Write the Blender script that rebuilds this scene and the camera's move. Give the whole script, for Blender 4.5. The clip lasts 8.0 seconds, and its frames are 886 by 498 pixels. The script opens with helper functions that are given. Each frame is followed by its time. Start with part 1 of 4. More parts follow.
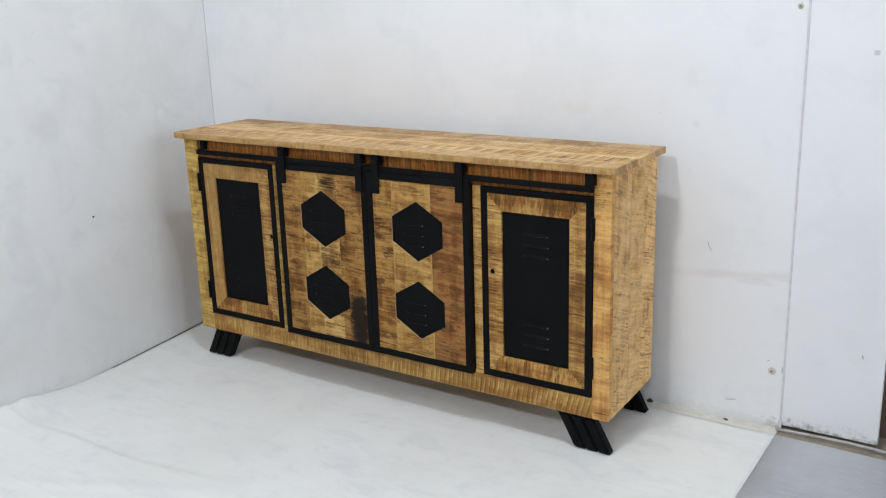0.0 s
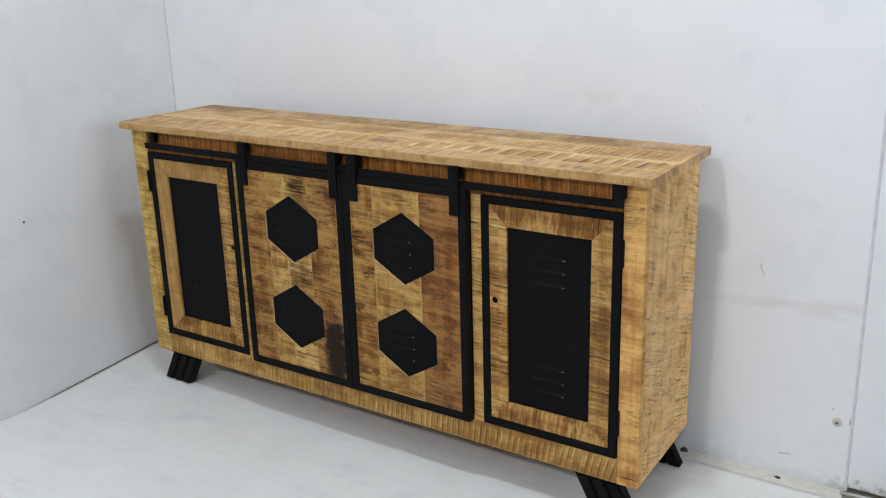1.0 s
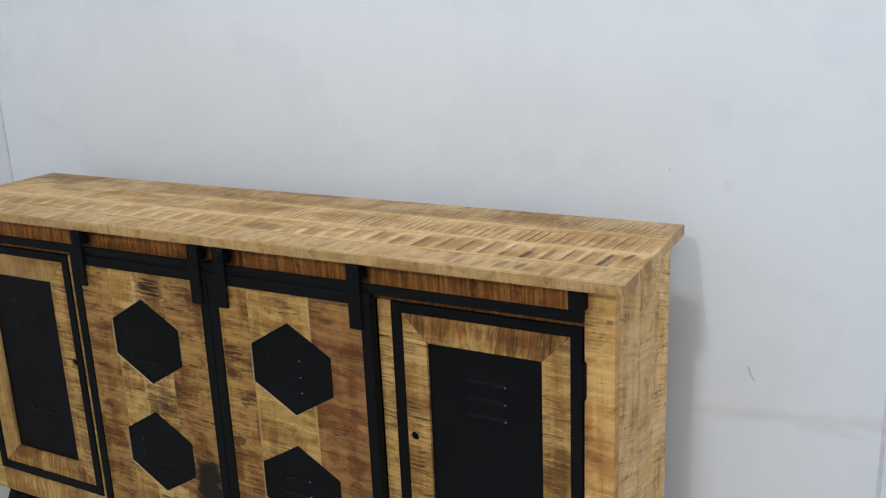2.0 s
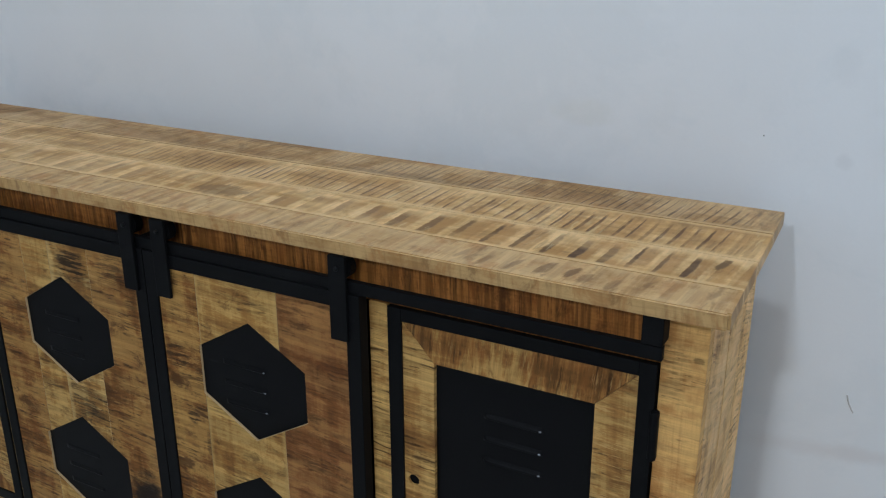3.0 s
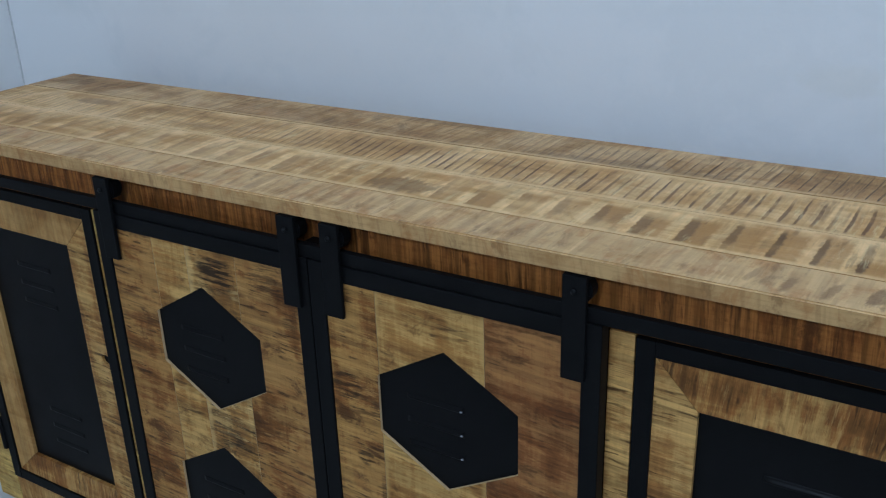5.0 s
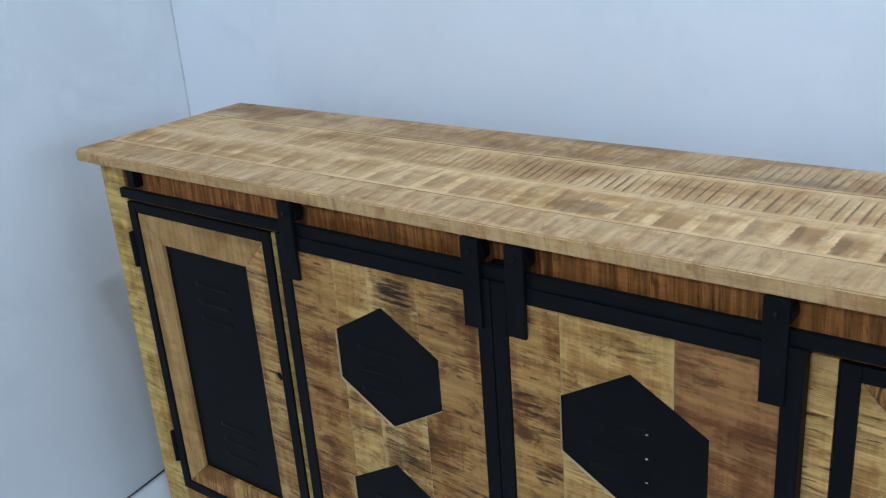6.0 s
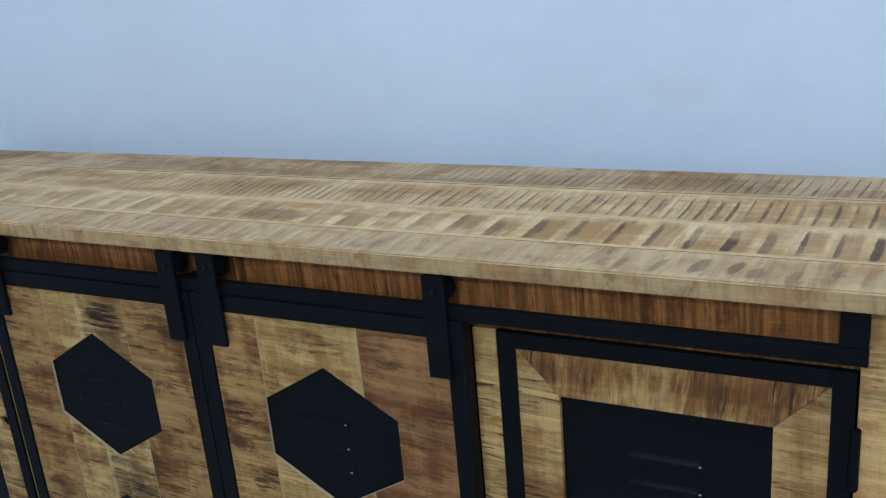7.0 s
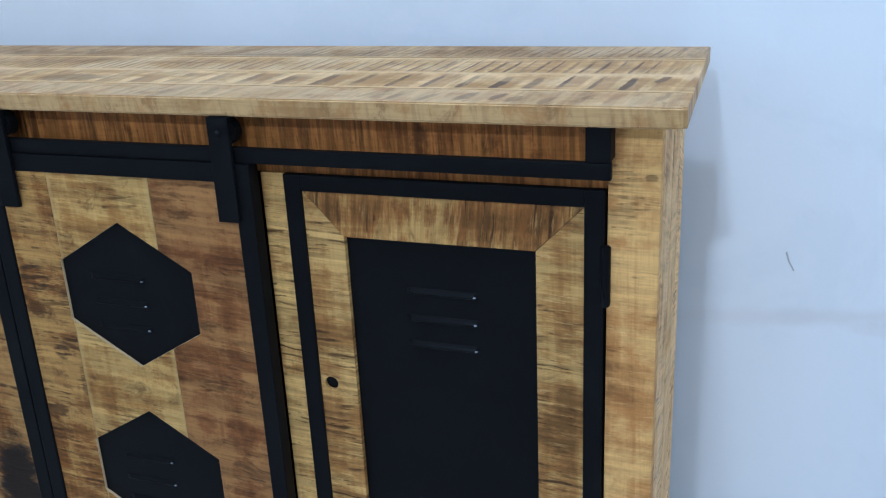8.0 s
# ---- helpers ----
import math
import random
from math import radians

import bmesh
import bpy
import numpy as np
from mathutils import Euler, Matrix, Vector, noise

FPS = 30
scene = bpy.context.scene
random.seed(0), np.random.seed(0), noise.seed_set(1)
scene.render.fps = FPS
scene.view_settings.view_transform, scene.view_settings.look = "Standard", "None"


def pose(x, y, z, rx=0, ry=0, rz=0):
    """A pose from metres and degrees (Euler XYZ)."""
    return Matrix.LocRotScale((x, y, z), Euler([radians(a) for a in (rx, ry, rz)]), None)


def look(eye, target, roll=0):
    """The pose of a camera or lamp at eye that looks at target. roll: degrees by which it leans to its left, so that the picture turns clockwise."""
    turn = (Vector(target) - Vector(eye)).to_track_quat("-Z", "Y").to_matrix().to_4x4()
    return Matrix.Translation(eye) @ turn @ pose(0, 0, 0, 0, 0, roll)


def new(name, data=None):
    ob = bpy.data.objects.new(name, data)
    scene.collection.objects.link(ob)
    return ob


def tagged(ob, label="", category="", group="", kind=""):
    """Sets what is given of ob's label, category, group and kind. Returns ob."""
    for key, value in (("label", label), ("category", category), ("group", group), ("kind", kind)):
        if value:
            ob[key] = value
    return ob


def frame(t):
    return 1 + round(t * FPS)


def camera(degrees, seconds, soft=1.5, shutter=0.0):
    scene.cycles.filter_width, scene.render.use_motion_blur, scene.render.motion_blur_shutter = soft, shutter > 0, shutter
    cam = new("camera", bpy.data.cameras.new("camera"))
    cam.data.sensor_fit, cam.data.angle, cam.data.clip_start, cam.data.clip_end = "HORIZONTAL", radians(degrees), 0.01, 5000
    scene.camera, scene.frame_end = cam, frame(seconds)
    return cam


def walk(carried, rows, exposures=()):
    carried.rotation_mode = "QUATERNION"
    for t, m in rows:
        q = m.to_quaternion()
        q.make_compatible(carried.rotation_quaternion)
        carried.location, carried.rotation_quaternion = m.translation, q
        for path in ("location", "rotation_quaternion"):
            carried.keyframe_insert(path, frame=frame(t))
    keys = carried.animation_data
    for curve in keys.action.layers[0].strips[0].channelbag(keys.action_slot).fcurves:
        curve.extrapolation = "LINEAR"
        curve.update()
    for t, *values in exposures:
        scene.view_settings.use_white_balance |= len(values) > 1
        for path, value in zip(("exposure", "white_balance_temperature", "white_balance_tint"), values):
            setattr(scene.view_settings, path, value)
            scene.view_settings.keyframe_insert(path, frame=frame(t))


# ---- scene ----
cam = camera(50.7, 8.0, soft=1.2)
EXPOSURES = [(0.0, -0.89, 6080, 9), (1.0, -0.98, 6030, 9), (1.7, -1.06, 5950, 8), (2.8, -1.46, 5620, 6), (3.5, -1.59, 5400, 5), (5.0, -1.57, 4930, 4), (6.3, -1.07, 4850, 4), (7.2, -1.35, 4600, 3), (7.5, -1.36, 4570, 3), (8.0, -1.00, 4700, 5)]
PATH = [
    (0, (-0.026, 0.044, 1.24), (-1.104, 1.643, 0.708), -1.8),
    (0.5, (-0.155, 0.248, 1.196), (-1.217, 1.833, 0.598), -2.8),
    (1, (-0.276, 0.488, 1.217), (-1.36, 2.063, 0.63), -1.7),
    (1.5, (-0.418, 0.731, 1.228), (-1.404, 2.375, 0.658), -1.6),
    (1.7, (-0.473, 0.82, 1.228), (-1.404, 2.507, 0.69), -2.8),
    (2.8, (-0.737, 1.243, 1.192), (-1.667, 2.893, 0.551), -0.9),
    (3, (-0.787, 1.302, 1.185), (-1.676, 2.952, 0.488), -0.2),
    (3.5, (-0.888, 1.403, 1.172), (-1.623, 3.115, 0.446), -1.6),
    (4, (-0.957, 1.437, 1.158), (-1.7, 3.129, 0.393), -1.2),
    (4.5, (-1.025, 1.437, 1.162), (-1.871, 3.074, 0.384), -1.4),
    (5, (-1.082, 1.426, 1.151), (-2.057, 2.992, 0.377), -1.9),
    (5.2, (-1.102, 1.415, 1.151), (-2.129, 2.944, 0.372), -2.3),
    (6.3, (-1.147, 1.362, 1.163), (-2.334, 2.808, 0.457), -4.8),
    (6.5, (-1.106, 1.382, 1.135), (-2.218, 2.907, 0.475), -5.9),
    (7, (-0.978, 1.398, 1.106), (-1.863, 3.076, 0.472), -5.1),
    (7.5, (-0.881, 1.381, 1.029), (-1.617, 3.121, 0.372), -2.8),
    (8, (-0.862, 1.361, 0.973), (-1.516, 3.124, 0.292), -2.8),
]
walk(cam, [(t, look(eye, target, roll)) for t, eye, target, roll in PATH], EXPOSURES)

# ---- world and lamps ----

world = bpy.data.worlds.new("world")
scene.world = world
world.use_nodes = True
sky = world.node_tree.nodes.new("ShaderNodeTexSky")
sky.sky_type, sky.sun_disc, sky.sun_elevation, sky.sun_rotation = "NISHITA", False, radians(40), radians(100)
world.node_tree.links.new(sky.outputs[0], world.node_tree.nodes["Background"].inputs[0])
world.node_tree.nodes["Background"].inputs[1].default_value = 0.1


def lamp(name, eye, target, width, height, watts, colour):
    data = bpy.data.lights.new(name, "AREA")
    data.shape, data.size, data.size_y, data.energy, data.color = "RECTANGLE", width, height, watts, colour
    ob = new(name, data)
    ob.matrix_world = look(eye, target)
    return ob


lamp("unseen_ceiling_lamp", (-1.08, 1.45, 3.0), (-1.3, 1.7, 0.0), 0.14, 0.14, 42, (0.96, 0.98, 1.0))
lamp("unseen_ceiling_lamp", (-1.15, -1.70, 3.0), (-1.50, 1.3, 0.6), 0.14, 0.14, 79, (0.97, 0.98, 1.0))
# added fill lamp without a known fixture: thins the shadows and brightens the right side
lamp("unseen_ceiling_lamp", (0.50, -1.55, 3.0), (-1.20, 1.8, 0.5), 0.14, 0.14, 46, (0.97, 0.98, 1.0))
lamp("window_light", (3.95, 1.40, 1.85), (-2.5, 2.0, 0.8), 2.0, 1.3, 100, (0.92, 0.96, 1.0))


# ---- materials ----
class Nodes:
    """A node material under construction."""

    def __init__(self, name):
        self.mat = bpy.data.materials.new(name)
        self.mat.use_nodes = True
        self.tree = self.mat.node_tree
        self.bsdf = self.tree.nodes["Principled BSDF"]

    def add(self, kind, inputs=(), **props):
        n = self.tree.nodes.new(kind)
        for key, value in props.items():
            setattr(n, key, value)
        for key, value in dict(inputs).items():
            self.put(n.inputs[key], value)
        return n

    def put(self, socket, value):
        if isinstance(value, bpy.types.NodeSocket):
            self.tree.links.new(value, socket)
        else:
            socket.default_value = value

    def math(self, op, a, b=0.0, c=0.0):
        return self.add("ShaderNodeMath", {0: a, 1: b, 2: c}, operation=op).outputs[0]

    def noise(self, vector, scale, detail=3.0, rough=0.55, distortion=0.0):
        n = self.add("ShaderNodeTexNoise", {"Vector": vector, "Scale": scale, "Detail": detail, "Roughness": rough, "Distortion": distortion})
        return n.outputs[0]

    def span(self, value, a, b, lo=0.0, hi=1.0):
        return self.add("ShaderNodeMapRange", {0: value, 1: a, 2: b, 3: lo, 4: hi}, interpolation_type="SMOOTHSTEP").outputs[0]

    def mix(self, factor, a, b, blend="MIX"):
        n = self.add("ShaderNodeMix", data_type="RGBA", blend_type=blend)
        for i, v in ((0, factor), (6, a), (7, b)):
            self.put(n.inputs[i], (*v, 1.0) if isinstance(v, tuple) and len(v) == 3 else v)
        return n.outputs[2]

    def axes(self):
        """The object's own coordinates: x, y, z and the whole vector."""
        vec = self.add("ShaderNodeTexCoord").outputs["Object"]
        sep = self.add("ShaderNodeSeparateXYZ", {0: vec})
        return sep.outputs[0], sep.outputs[1], sep.outputs[2], vec

    def vector(self, a, b, c=0.0):
        return self.add("ShaderNodeCombineXYZ", {0: a, 1: b, 2: c}).outputs[0]

    def random(self):
        return self.add("ShaderNodeObjectInfo").outputs["Random"]

    def finish(self, colour, rough, height=None, strength=0.3, distance=0.002, metal=0.0, specular=0.5):
        b = self.bsdf
        self.put(b.inputs["Base Color"], (*colour, 1.0) if isinstance(colour, tuple) and len(colour) == 3 else colour)
        self.put(b.inputs["Roughness"], rough)
        b.inputs["Metallic"].default_value = metal
        b.inputs["Specular IOR Level"].default_value = specular
        if height is not None:
            bump = self.add("ShaderNodeBump", {"Height": height, "Strength": strength, "Distance": distance})
            self.tree.links.new(bump.outputs[0], b.inputs["Normal"])
        return self.mat


def wood(name, along, across, pale, mid, dark, stroke=150.0, tilt=0.0, amount=0.8, patch=(0.38, 0.56), soft=0.8, ribs=None, scorch=(), smudged=0.5, seams=None, weave=1.0, fixed=None, fleck=0.0, heart=0.40, comb_depth=0.32, gloss=0.14, rough_at=0.50):
    """Rough-sawn mango wood: grain along the board, dark saw strokes across it. along, across: axes 0 to 2.
    soft: how strongly the cross bands show; ribs: blade marks to the metre, how that
    changes past a start, their core and body strength, how faint they begin and over which stretch, and the board's edges; scorch: burnt or smudged spots (x, z, half width, half height, depth);
    seams: the board's edges, filled pale; weave: how strongly fine fibres show; fixed: one pattern for all pieces;
    fleck: pale torn fibres; heart: reddish drifts; comb_depth: how strongly the fine saw lines show; gloss, rough_at: how the rubbed wax shines."""
    n = Nodes(name)
    xyz = n.axes()
    r = n.random() if fixed is None else n.math("ADD", fixed, 0.0)
    r2 = n.math("FRACT", n.math("MULTIPLY", r, 91.7))
    u = n.math("ADD", xyz[along], n.math("MULTIPLY", r, 37.0))
    v = n.math("ADD", n.math("ADD", xyz[across], n.math("MULTIPLY", xyz[3 - along - across], 0.8)), n.math("MULTIPLY", r, 11.0))
    w = n.math("MULTIPLY", r, 5.0)
    plain = n.vector(u, v, w)
    grain = n.noise(n.vector(n.math("MULTIPLY", u, 2.5), n.math("MULTIPLY", v, 40.0), w), 1.0, 5.0, 0.6, 0.6)
    fibre = n.noise(n.vector(n.math("MULTIPLY", u, 25.0), n.math("MULTIPLY", v, 420.0), w), 1.0, 2.0, 0.6)
    cloud = n.noise(plain, 9.0, 5.0, 0.65, 0.6)
    uneven = n.noise(n.vector(n.math("MULTIPLY", u, 11.0), n.math("MULTIPLY", v, 2.0), w), 1.0, 2.0)
    slant = n.math("ADD", n.math("ADD", u, n.math("MULTIPLY", v, tilt)), n.math("MULTIPLY", n.math("SUBTRACT", uneven, 0.5), 0.03))
    flat = n.math("ADD", u, n.math("MULTIPLY", v, tilt))
    band = n.noise(n.vector(n.math("MULTIPLY", slant, stroke * 0.35), n.math("MULTIPLY", v, 4.0), w), 1.0, 8.0, 0.80)
    # pale, mid and brown run into each other in streaks across the board
    mingle = n.math("ADD", n.math("MULTIPLY", n.math("SUBTRACT", band, 0.5), soft), n.math("MULTIPLY", n.math("SUBTRACT", cloud, 0.5), 0.60))
    mingle = n.math("ADD", mingle, n.math("MULTIPLY", n.math("SUBTRACT", grain, 0.5), 0.35))
    mingle = n.math("ADD", mingle, n.math("MULTIPLY", n.math("SUBTRACT", r2, 0.5), 0.10))
    tone = n.mix(n.span(mingle, -0.06, 0.07), pale, mid)
    tone = n.mix(n.math("MULTIPLY", n.span(mingle, 0.05, 0.17), 0.90), tone, n.mix(0.60, mid, dark))
    shade = n.span(r, 0.0, 1.0, 0.86, 1.12)
    tone = n.mix(1.0, tone, n.vector(shade, shade, shade), "MULTIPLY")
    # fine even saw lines, light and dark by turns
    comb = n.noise(n.vector(n.math("MULTIPLY", flat, stroke * 1.5), n.math("MULTIPLY", v, 5.0), n.math("ADD", w, 9.0)), 1.0, 2.0, 0.5)
    comb = n.math("ADD", 1.0, n.math("MULTIPLY", n.math("SUBTRACT", n.span(comb, 0.36, 0.64), 0.5), comb_depth))
    tone = n.mix(1.0, tone, n.vector(comb, comb, comb), "MULTIPLY")
    # warmer, redder heartwood in drifts
    drift = n.noise(n.vector(n.math("MULTIPLY", u, 1.6), v, n.math("ADD", w, 11.0)), 20.0, 5.0, 0.68, 0.4)
    tone = n.mix(n.math("MULTIPLY", n.span(drift, 0.48, 0.66), heart), tone, tuple(c * k for c, k in zip(mid, (0.92, 0.72, 0.55))))
    # thin dark blade marks in patches
    mask = n.span(n.noise(n.vector(n.math("MULTIPLY", u, 1.6), v, w), 11.0, 4.0, 0.7), patch[0], patch[1])
    loose = n.span(n.noise(n.vector(n.math("MULTIPLY", slant, stroke), n.math("MULTIPLY", v, 3.5), w), 1.0, 4.0, 0.62), 0.52, 0.63)
    fine = n.span(n.noise(n.vector(n.math("MULTIPLY", slant, stroke * 2.6), n.math("MULTIPLY", v, 4.5), w), 1.0, 3.0, 0.60), 0.52, 0.62)
    hair = n.span(n.noise(n.vector(n.math("MULTIPLY", slant, stroke * 6.0), n.math("MULTIPLY", v, 11.0), w), 1.0, 2.0, 0.6), 0.50, 0.64)
    # saw teeth: rows of thin cuts, long ones nearly across the board and short ticks between them
    def teeth(rate, chop, lo, hi, seed):
        sway = n.math("MULTIPLY", n.math("SUBTRACT", n.noise(n.vector(n.math("MULTIPLY", u, 5.0), n.math("MULTIPLY", v, 9.0), n.math("ADD", w, seed)), 1.0, 3.0), 0.5), 0.022)
        turn = n.math("MULTIPLY", n.math("ADD", flat, sway), rate)
        cut = n.math("MULTIPLY", n.math("FLOOR", turn), 4.31)
        there = n.noise(n.vector(n.math("ADD", cut, seed), n.math("MULTIPLY", v, chop), w), 1.0, 3.0, 0.65)
        broad = n.span(n.noise(n.vector(cut, n.math("MULTIPLY", v, chop * 2.2), n.math("ADD", w, seed)), 1.0, 2.0), 0.35, 0.65, 0.10, 0.36)
        off = n.math("ABSOLUTE", n.math("SUBTRACT", n.math("FRACT", turn), 0.5))
        return n.math("MULTIPLY", n.span(off, broad, n.math("MULTIPLY", broad, 0.35)), n.span(there, lo, hi))

    cuts = n.math("MAXIMUM", teeth(stroke * 1.05, 7.0, 0.49, 0.60, 2.7), n.math("MULTIPLY", teeth(stroke * 1.9, 26.0, 0.50, 0.60, 6.1), 0.85))
    strokes = n.math("MAXIMUM", n.math("MULTIPLY", n.math("MAXIMUM", loose, fine), 0.45), cuts)
    strokes = n.math("MULTIPLY", strokes, n.span(mask, 0.0, 1.0, 0.14, 1.0))
    if ribs:
        rate, change, begin, core_depth, body_depth, faint, lo, hi, edge_a, edge_b = ribs
        wide = edge_b - edge_a
        straight = n.math("ADD", xyz[along], n.math("MULTIPLY", xyz[across], tilt))
        straight = n.math("ADD", straight, n.math("MULTIPLY", n.math("SUBTRACT", n.noise(n.vector(n.math("MULTIPLY", u, 4.0), n.math("MULTIPLY", v, 8.0), w), 1.0, 2.0), 0.5), 0.008))
        bent = n.math("ADD", straight, n.math("MULTIPLY", n.math("MULTIPLY", n.math("SUBTRACT", 0.6, xyz[0]), xyz[across]), 0.22))
        past = n.math("MAXIMUM", n.math("SUBTRACT", bent, begin), 0.0)
        turn = n.math("ADD", n.math("MULTIPLY", bent, rate), n.math("MULTIPLY", n.math("MULTIPLY", past, past), change / 2))
        phase, tooth = n.math("FRACT", turn), n.math("FLOOR", turn)
        each = n.noise(n.vector(n.math("MULTIPLY", tooth, 3.7), n.math("MULTIPLY", v, 14.0), w), 1.0, 3.0, 0.6)
        own = n.noise(n.vector(n.math("MULTIPLY", tooth, 7.3), 1.0, w), 1.0, 1.0)
        ragged = n.math("ADD", phase, n.math("MULTIPLY", n.math("SUBTRACT", n.noise(plain, 130.0, 3.0, 0.6), 0.5), 0.14))
        here = n.span(xyz[0], lo, hi, faint, 1.0)
        kept = n.span(n.noise(n.vector(n.math("MULTIPLY", tooth, 5.13), 4.0, w), 1.0, 1.0), 0.40, 0.55, 0.75, 1.0)
        here = n.math("MULTIPLY", n.math("MULTIPLY", here, kept), n.span(xyz[0], 0.785, 0.750, 0.15, 1.0))
        # each tooth bites deep at one side, runs out towards the other and narrows towards the back
        narrow = n.math("MULTIPLY", n.span(xyz[across], edge_a, edge_a + 0.3 * wide, 0.75, 1.1), n.span(xyz[across], edge_a + 0.35 * wide, edge_b, 1.0, 0.55))
        end = n.math("MULTIPLY", n.span(own, 0.35, 0.65, 0.14, 0.30), narrow)
        core = n.math("MULTIPLY", n.span(ragged, 0.07, 0.12), n.span(n.math("SUBTRACT", ragged, end), 0.14, 0.05))
        body = n.math("MULTIPLY", n.span(ragged, 0.05, 0.11), n.span(ragged, 0.82, 0.70))
        reach = n.math("MULTIPLY", n.span(own, 0.3, 0.7, 0.05, 0.22), wide)
        rest = n.math("SUBTRACT", edge_b, n.math("ADD", xyz[across], reach))
        along_tooth = n.math("MULTIPLY", n.span(xyz[across], edge_a + 0.04 * wide, edge_a + 0.13 * wide), n.span(rest, -0.006, 0.016))
        core = n.math("MULTIPLY", n.math("MULTIPLY", core, here), n.math("MULTIPLY", along_tooth, n.span(each, 0.34, 0.56, 0.45, 1.0)))
        body = n.math("MULTIPLY", n.math("MULTIPLY", body, n.math("MULTIPLY", kept, n.span(xyz[0], -0.5, 0.45, 0.60, 1.0))), n.math("MULTIPLY", along_tooth, n.span(each, 0.34, 0.58, 0.35, 1.0)))
        tone = n.mix(n.math("MULTIPLY", body, body_depth), tone, tuple(a * 0.72 * k + b * 0.28 for a, b, k in zip(mid, dark, (1.0, 0.88, 0.66))))
        strokes = n.math("MAXIMUM", n.math("MULTIPLY", strokes, 0.45), n.math("MULTIPLY", core, core_depth))
    tone = n.mix(n.math("MULTIPLY", strokes, amount), tone, dark)
    tone = n.mix(n.math("MULTIPLY", hair, 0.25 * weave), tone, n.mix(0.55, mid, dark))
    tone = n.mix(n.math("MULTIPLY", n.span(fibre, 0.45, 0.70), 0.22 * weave), tone, n.mix(0.5, mid, dark))
    if fleck:
        torn = n.noise(n.vector(n.math("MULTIPLY", slant, stroke * 1.3), n.math("MULTIPLY", v, 13.0), n.math("ADD", w, 3.0)), 1.0, 5.0, 0.75)
        where = n.span(n.noise(n.vector(u, v, n.math("ADD", w, 7.0)), 10.0, 3.0, 0.6), 0.42, 0.60)
        tone = n.mix(n.math("MULTIPLY", n.math("MULTIPLY", n.span(torn, 0.54, 0.64), where), fleck), tone, tuple(min(0.8, c * k) for c, k in zip(pale, (1.25, 1.35, 1.6))))
    # weathered smudges
    dirt = n.noise(n.vector(n.math("MULTIPLY", u, 1.8), v, w), 16.0, 5.0, 0.72, 0.5)
    tone = n.mix(n.math("MULTIPLY", n.span(dirt, 0.54, 0.67), smudged), tone, n.mix(0.80, mid, dark))
    if seams:
        gap = n.math("MINIMUM", n.math("SUBTRACT", xyz[across], seams[0]), n.math("SUBTRACT", seams[1], xyz[across]))
        gap = n.math("ADD", gap, n.math("MULTIPLY", n.math("SUBTRACT", n.noise(n.vector(n.math("MULTIPLY", u, 14.0), v, w), 2.0, 4.0, 0.6), 0.5), 0.012))
        tone = n.mix(n.math("MULTIPLY", n.span(gap, 0.010, 0.004), 0.55), tone, tuple(min(0.8, c * k) for c, k in zip(pale, (0.98, 1.02, 1.12))))
    other = xyz[2] if along == 2 else xyz[across]
    for sx, sz, rx, rz, depth in scorch:
        # a dark spot with ragged, streaky edges
        lean = xyz[0] if along == 2 else n.math("SUBTRACT", xyz[0], n.math("MULTIPLY", n.math("SUBTRACT", other, sz), 0.22))
        d = n.math("ADD", n.math("POWER", n.math("ABSOLUTE", n.math("DIVIDE", n.math("SUBTRACT", lean, sx), rx)), 2.0),
                   n.math("POWER", n.math("ABSOLUTE", n.math("DIVIDE", n.math("SUBTRACT", other, sz), rz)), 2.5))
        jag = n.noise(n.vector(n.math("MULTIPLY", xyz[0], 0.6), n.math("MULTIPLY", other, 2.8 if rz < 0.05 else 1.2), 0.0), 45.0, 5.0, 0.72)
        if along == 0:
            jag = n.noise(n.vector(n.math("ADD", xyz[0], n.math("MULTIPLY", other, tilt * 4)), n.math("MULTIPLY", other, 0.35), 0.0), 150.0, 5.0, 0.75)
        jag = n.math("ADD", d, n.math("MULTIPLY", n.math("SUBTRACT", jag, 0.5), 3.6 if along == 0 else 2.8 if rz < 0.05 else 2.3))
        spot = n.math("MULTIPLY", n.span(jag, 1.35, 0.35), depth)
        if rz < 0.05 and along == 2:
            ticks = n.noise(n.vector(n.math("MULTIPLY", xyz[0], 16.0), n.math("MULTIPLY", xyz[2], 210.0), sx), 1.0, 3.0, 0.65)
            spot = n.math("MULTIPLY", spot, n.span(ticks, 0.46, 0.54, 0.06, 1.0))
        tone = n.mix(spot, tone, (0.017, 0.010, 0.006) if along == 2 else tuple(a * 0.25 + b * 0.75 for a, b in zip(mid, dark)))
    height = n.math("SUBTRACT", n.math("MULTIPLY", fibre, 0.35), n.math("MULTIPLY", strokes, 0.8))
    rough = n.span(cloud, 0.3, 0.7, rough_at, rough_at + 0.18)
    return n.finish(tone, rough, height, 0.4, 0.0012, specular=gloss)


DARK = (0.044, 0.019, 0.006)
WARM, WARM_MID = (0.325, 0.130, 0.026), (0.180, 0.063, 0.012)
TOP_PALE, TOP_MID, TOP_DARK = (0.735, 0.492, 0.215), (0.530, 0.315, 0.110), (0.085, 0.036, 0.012)

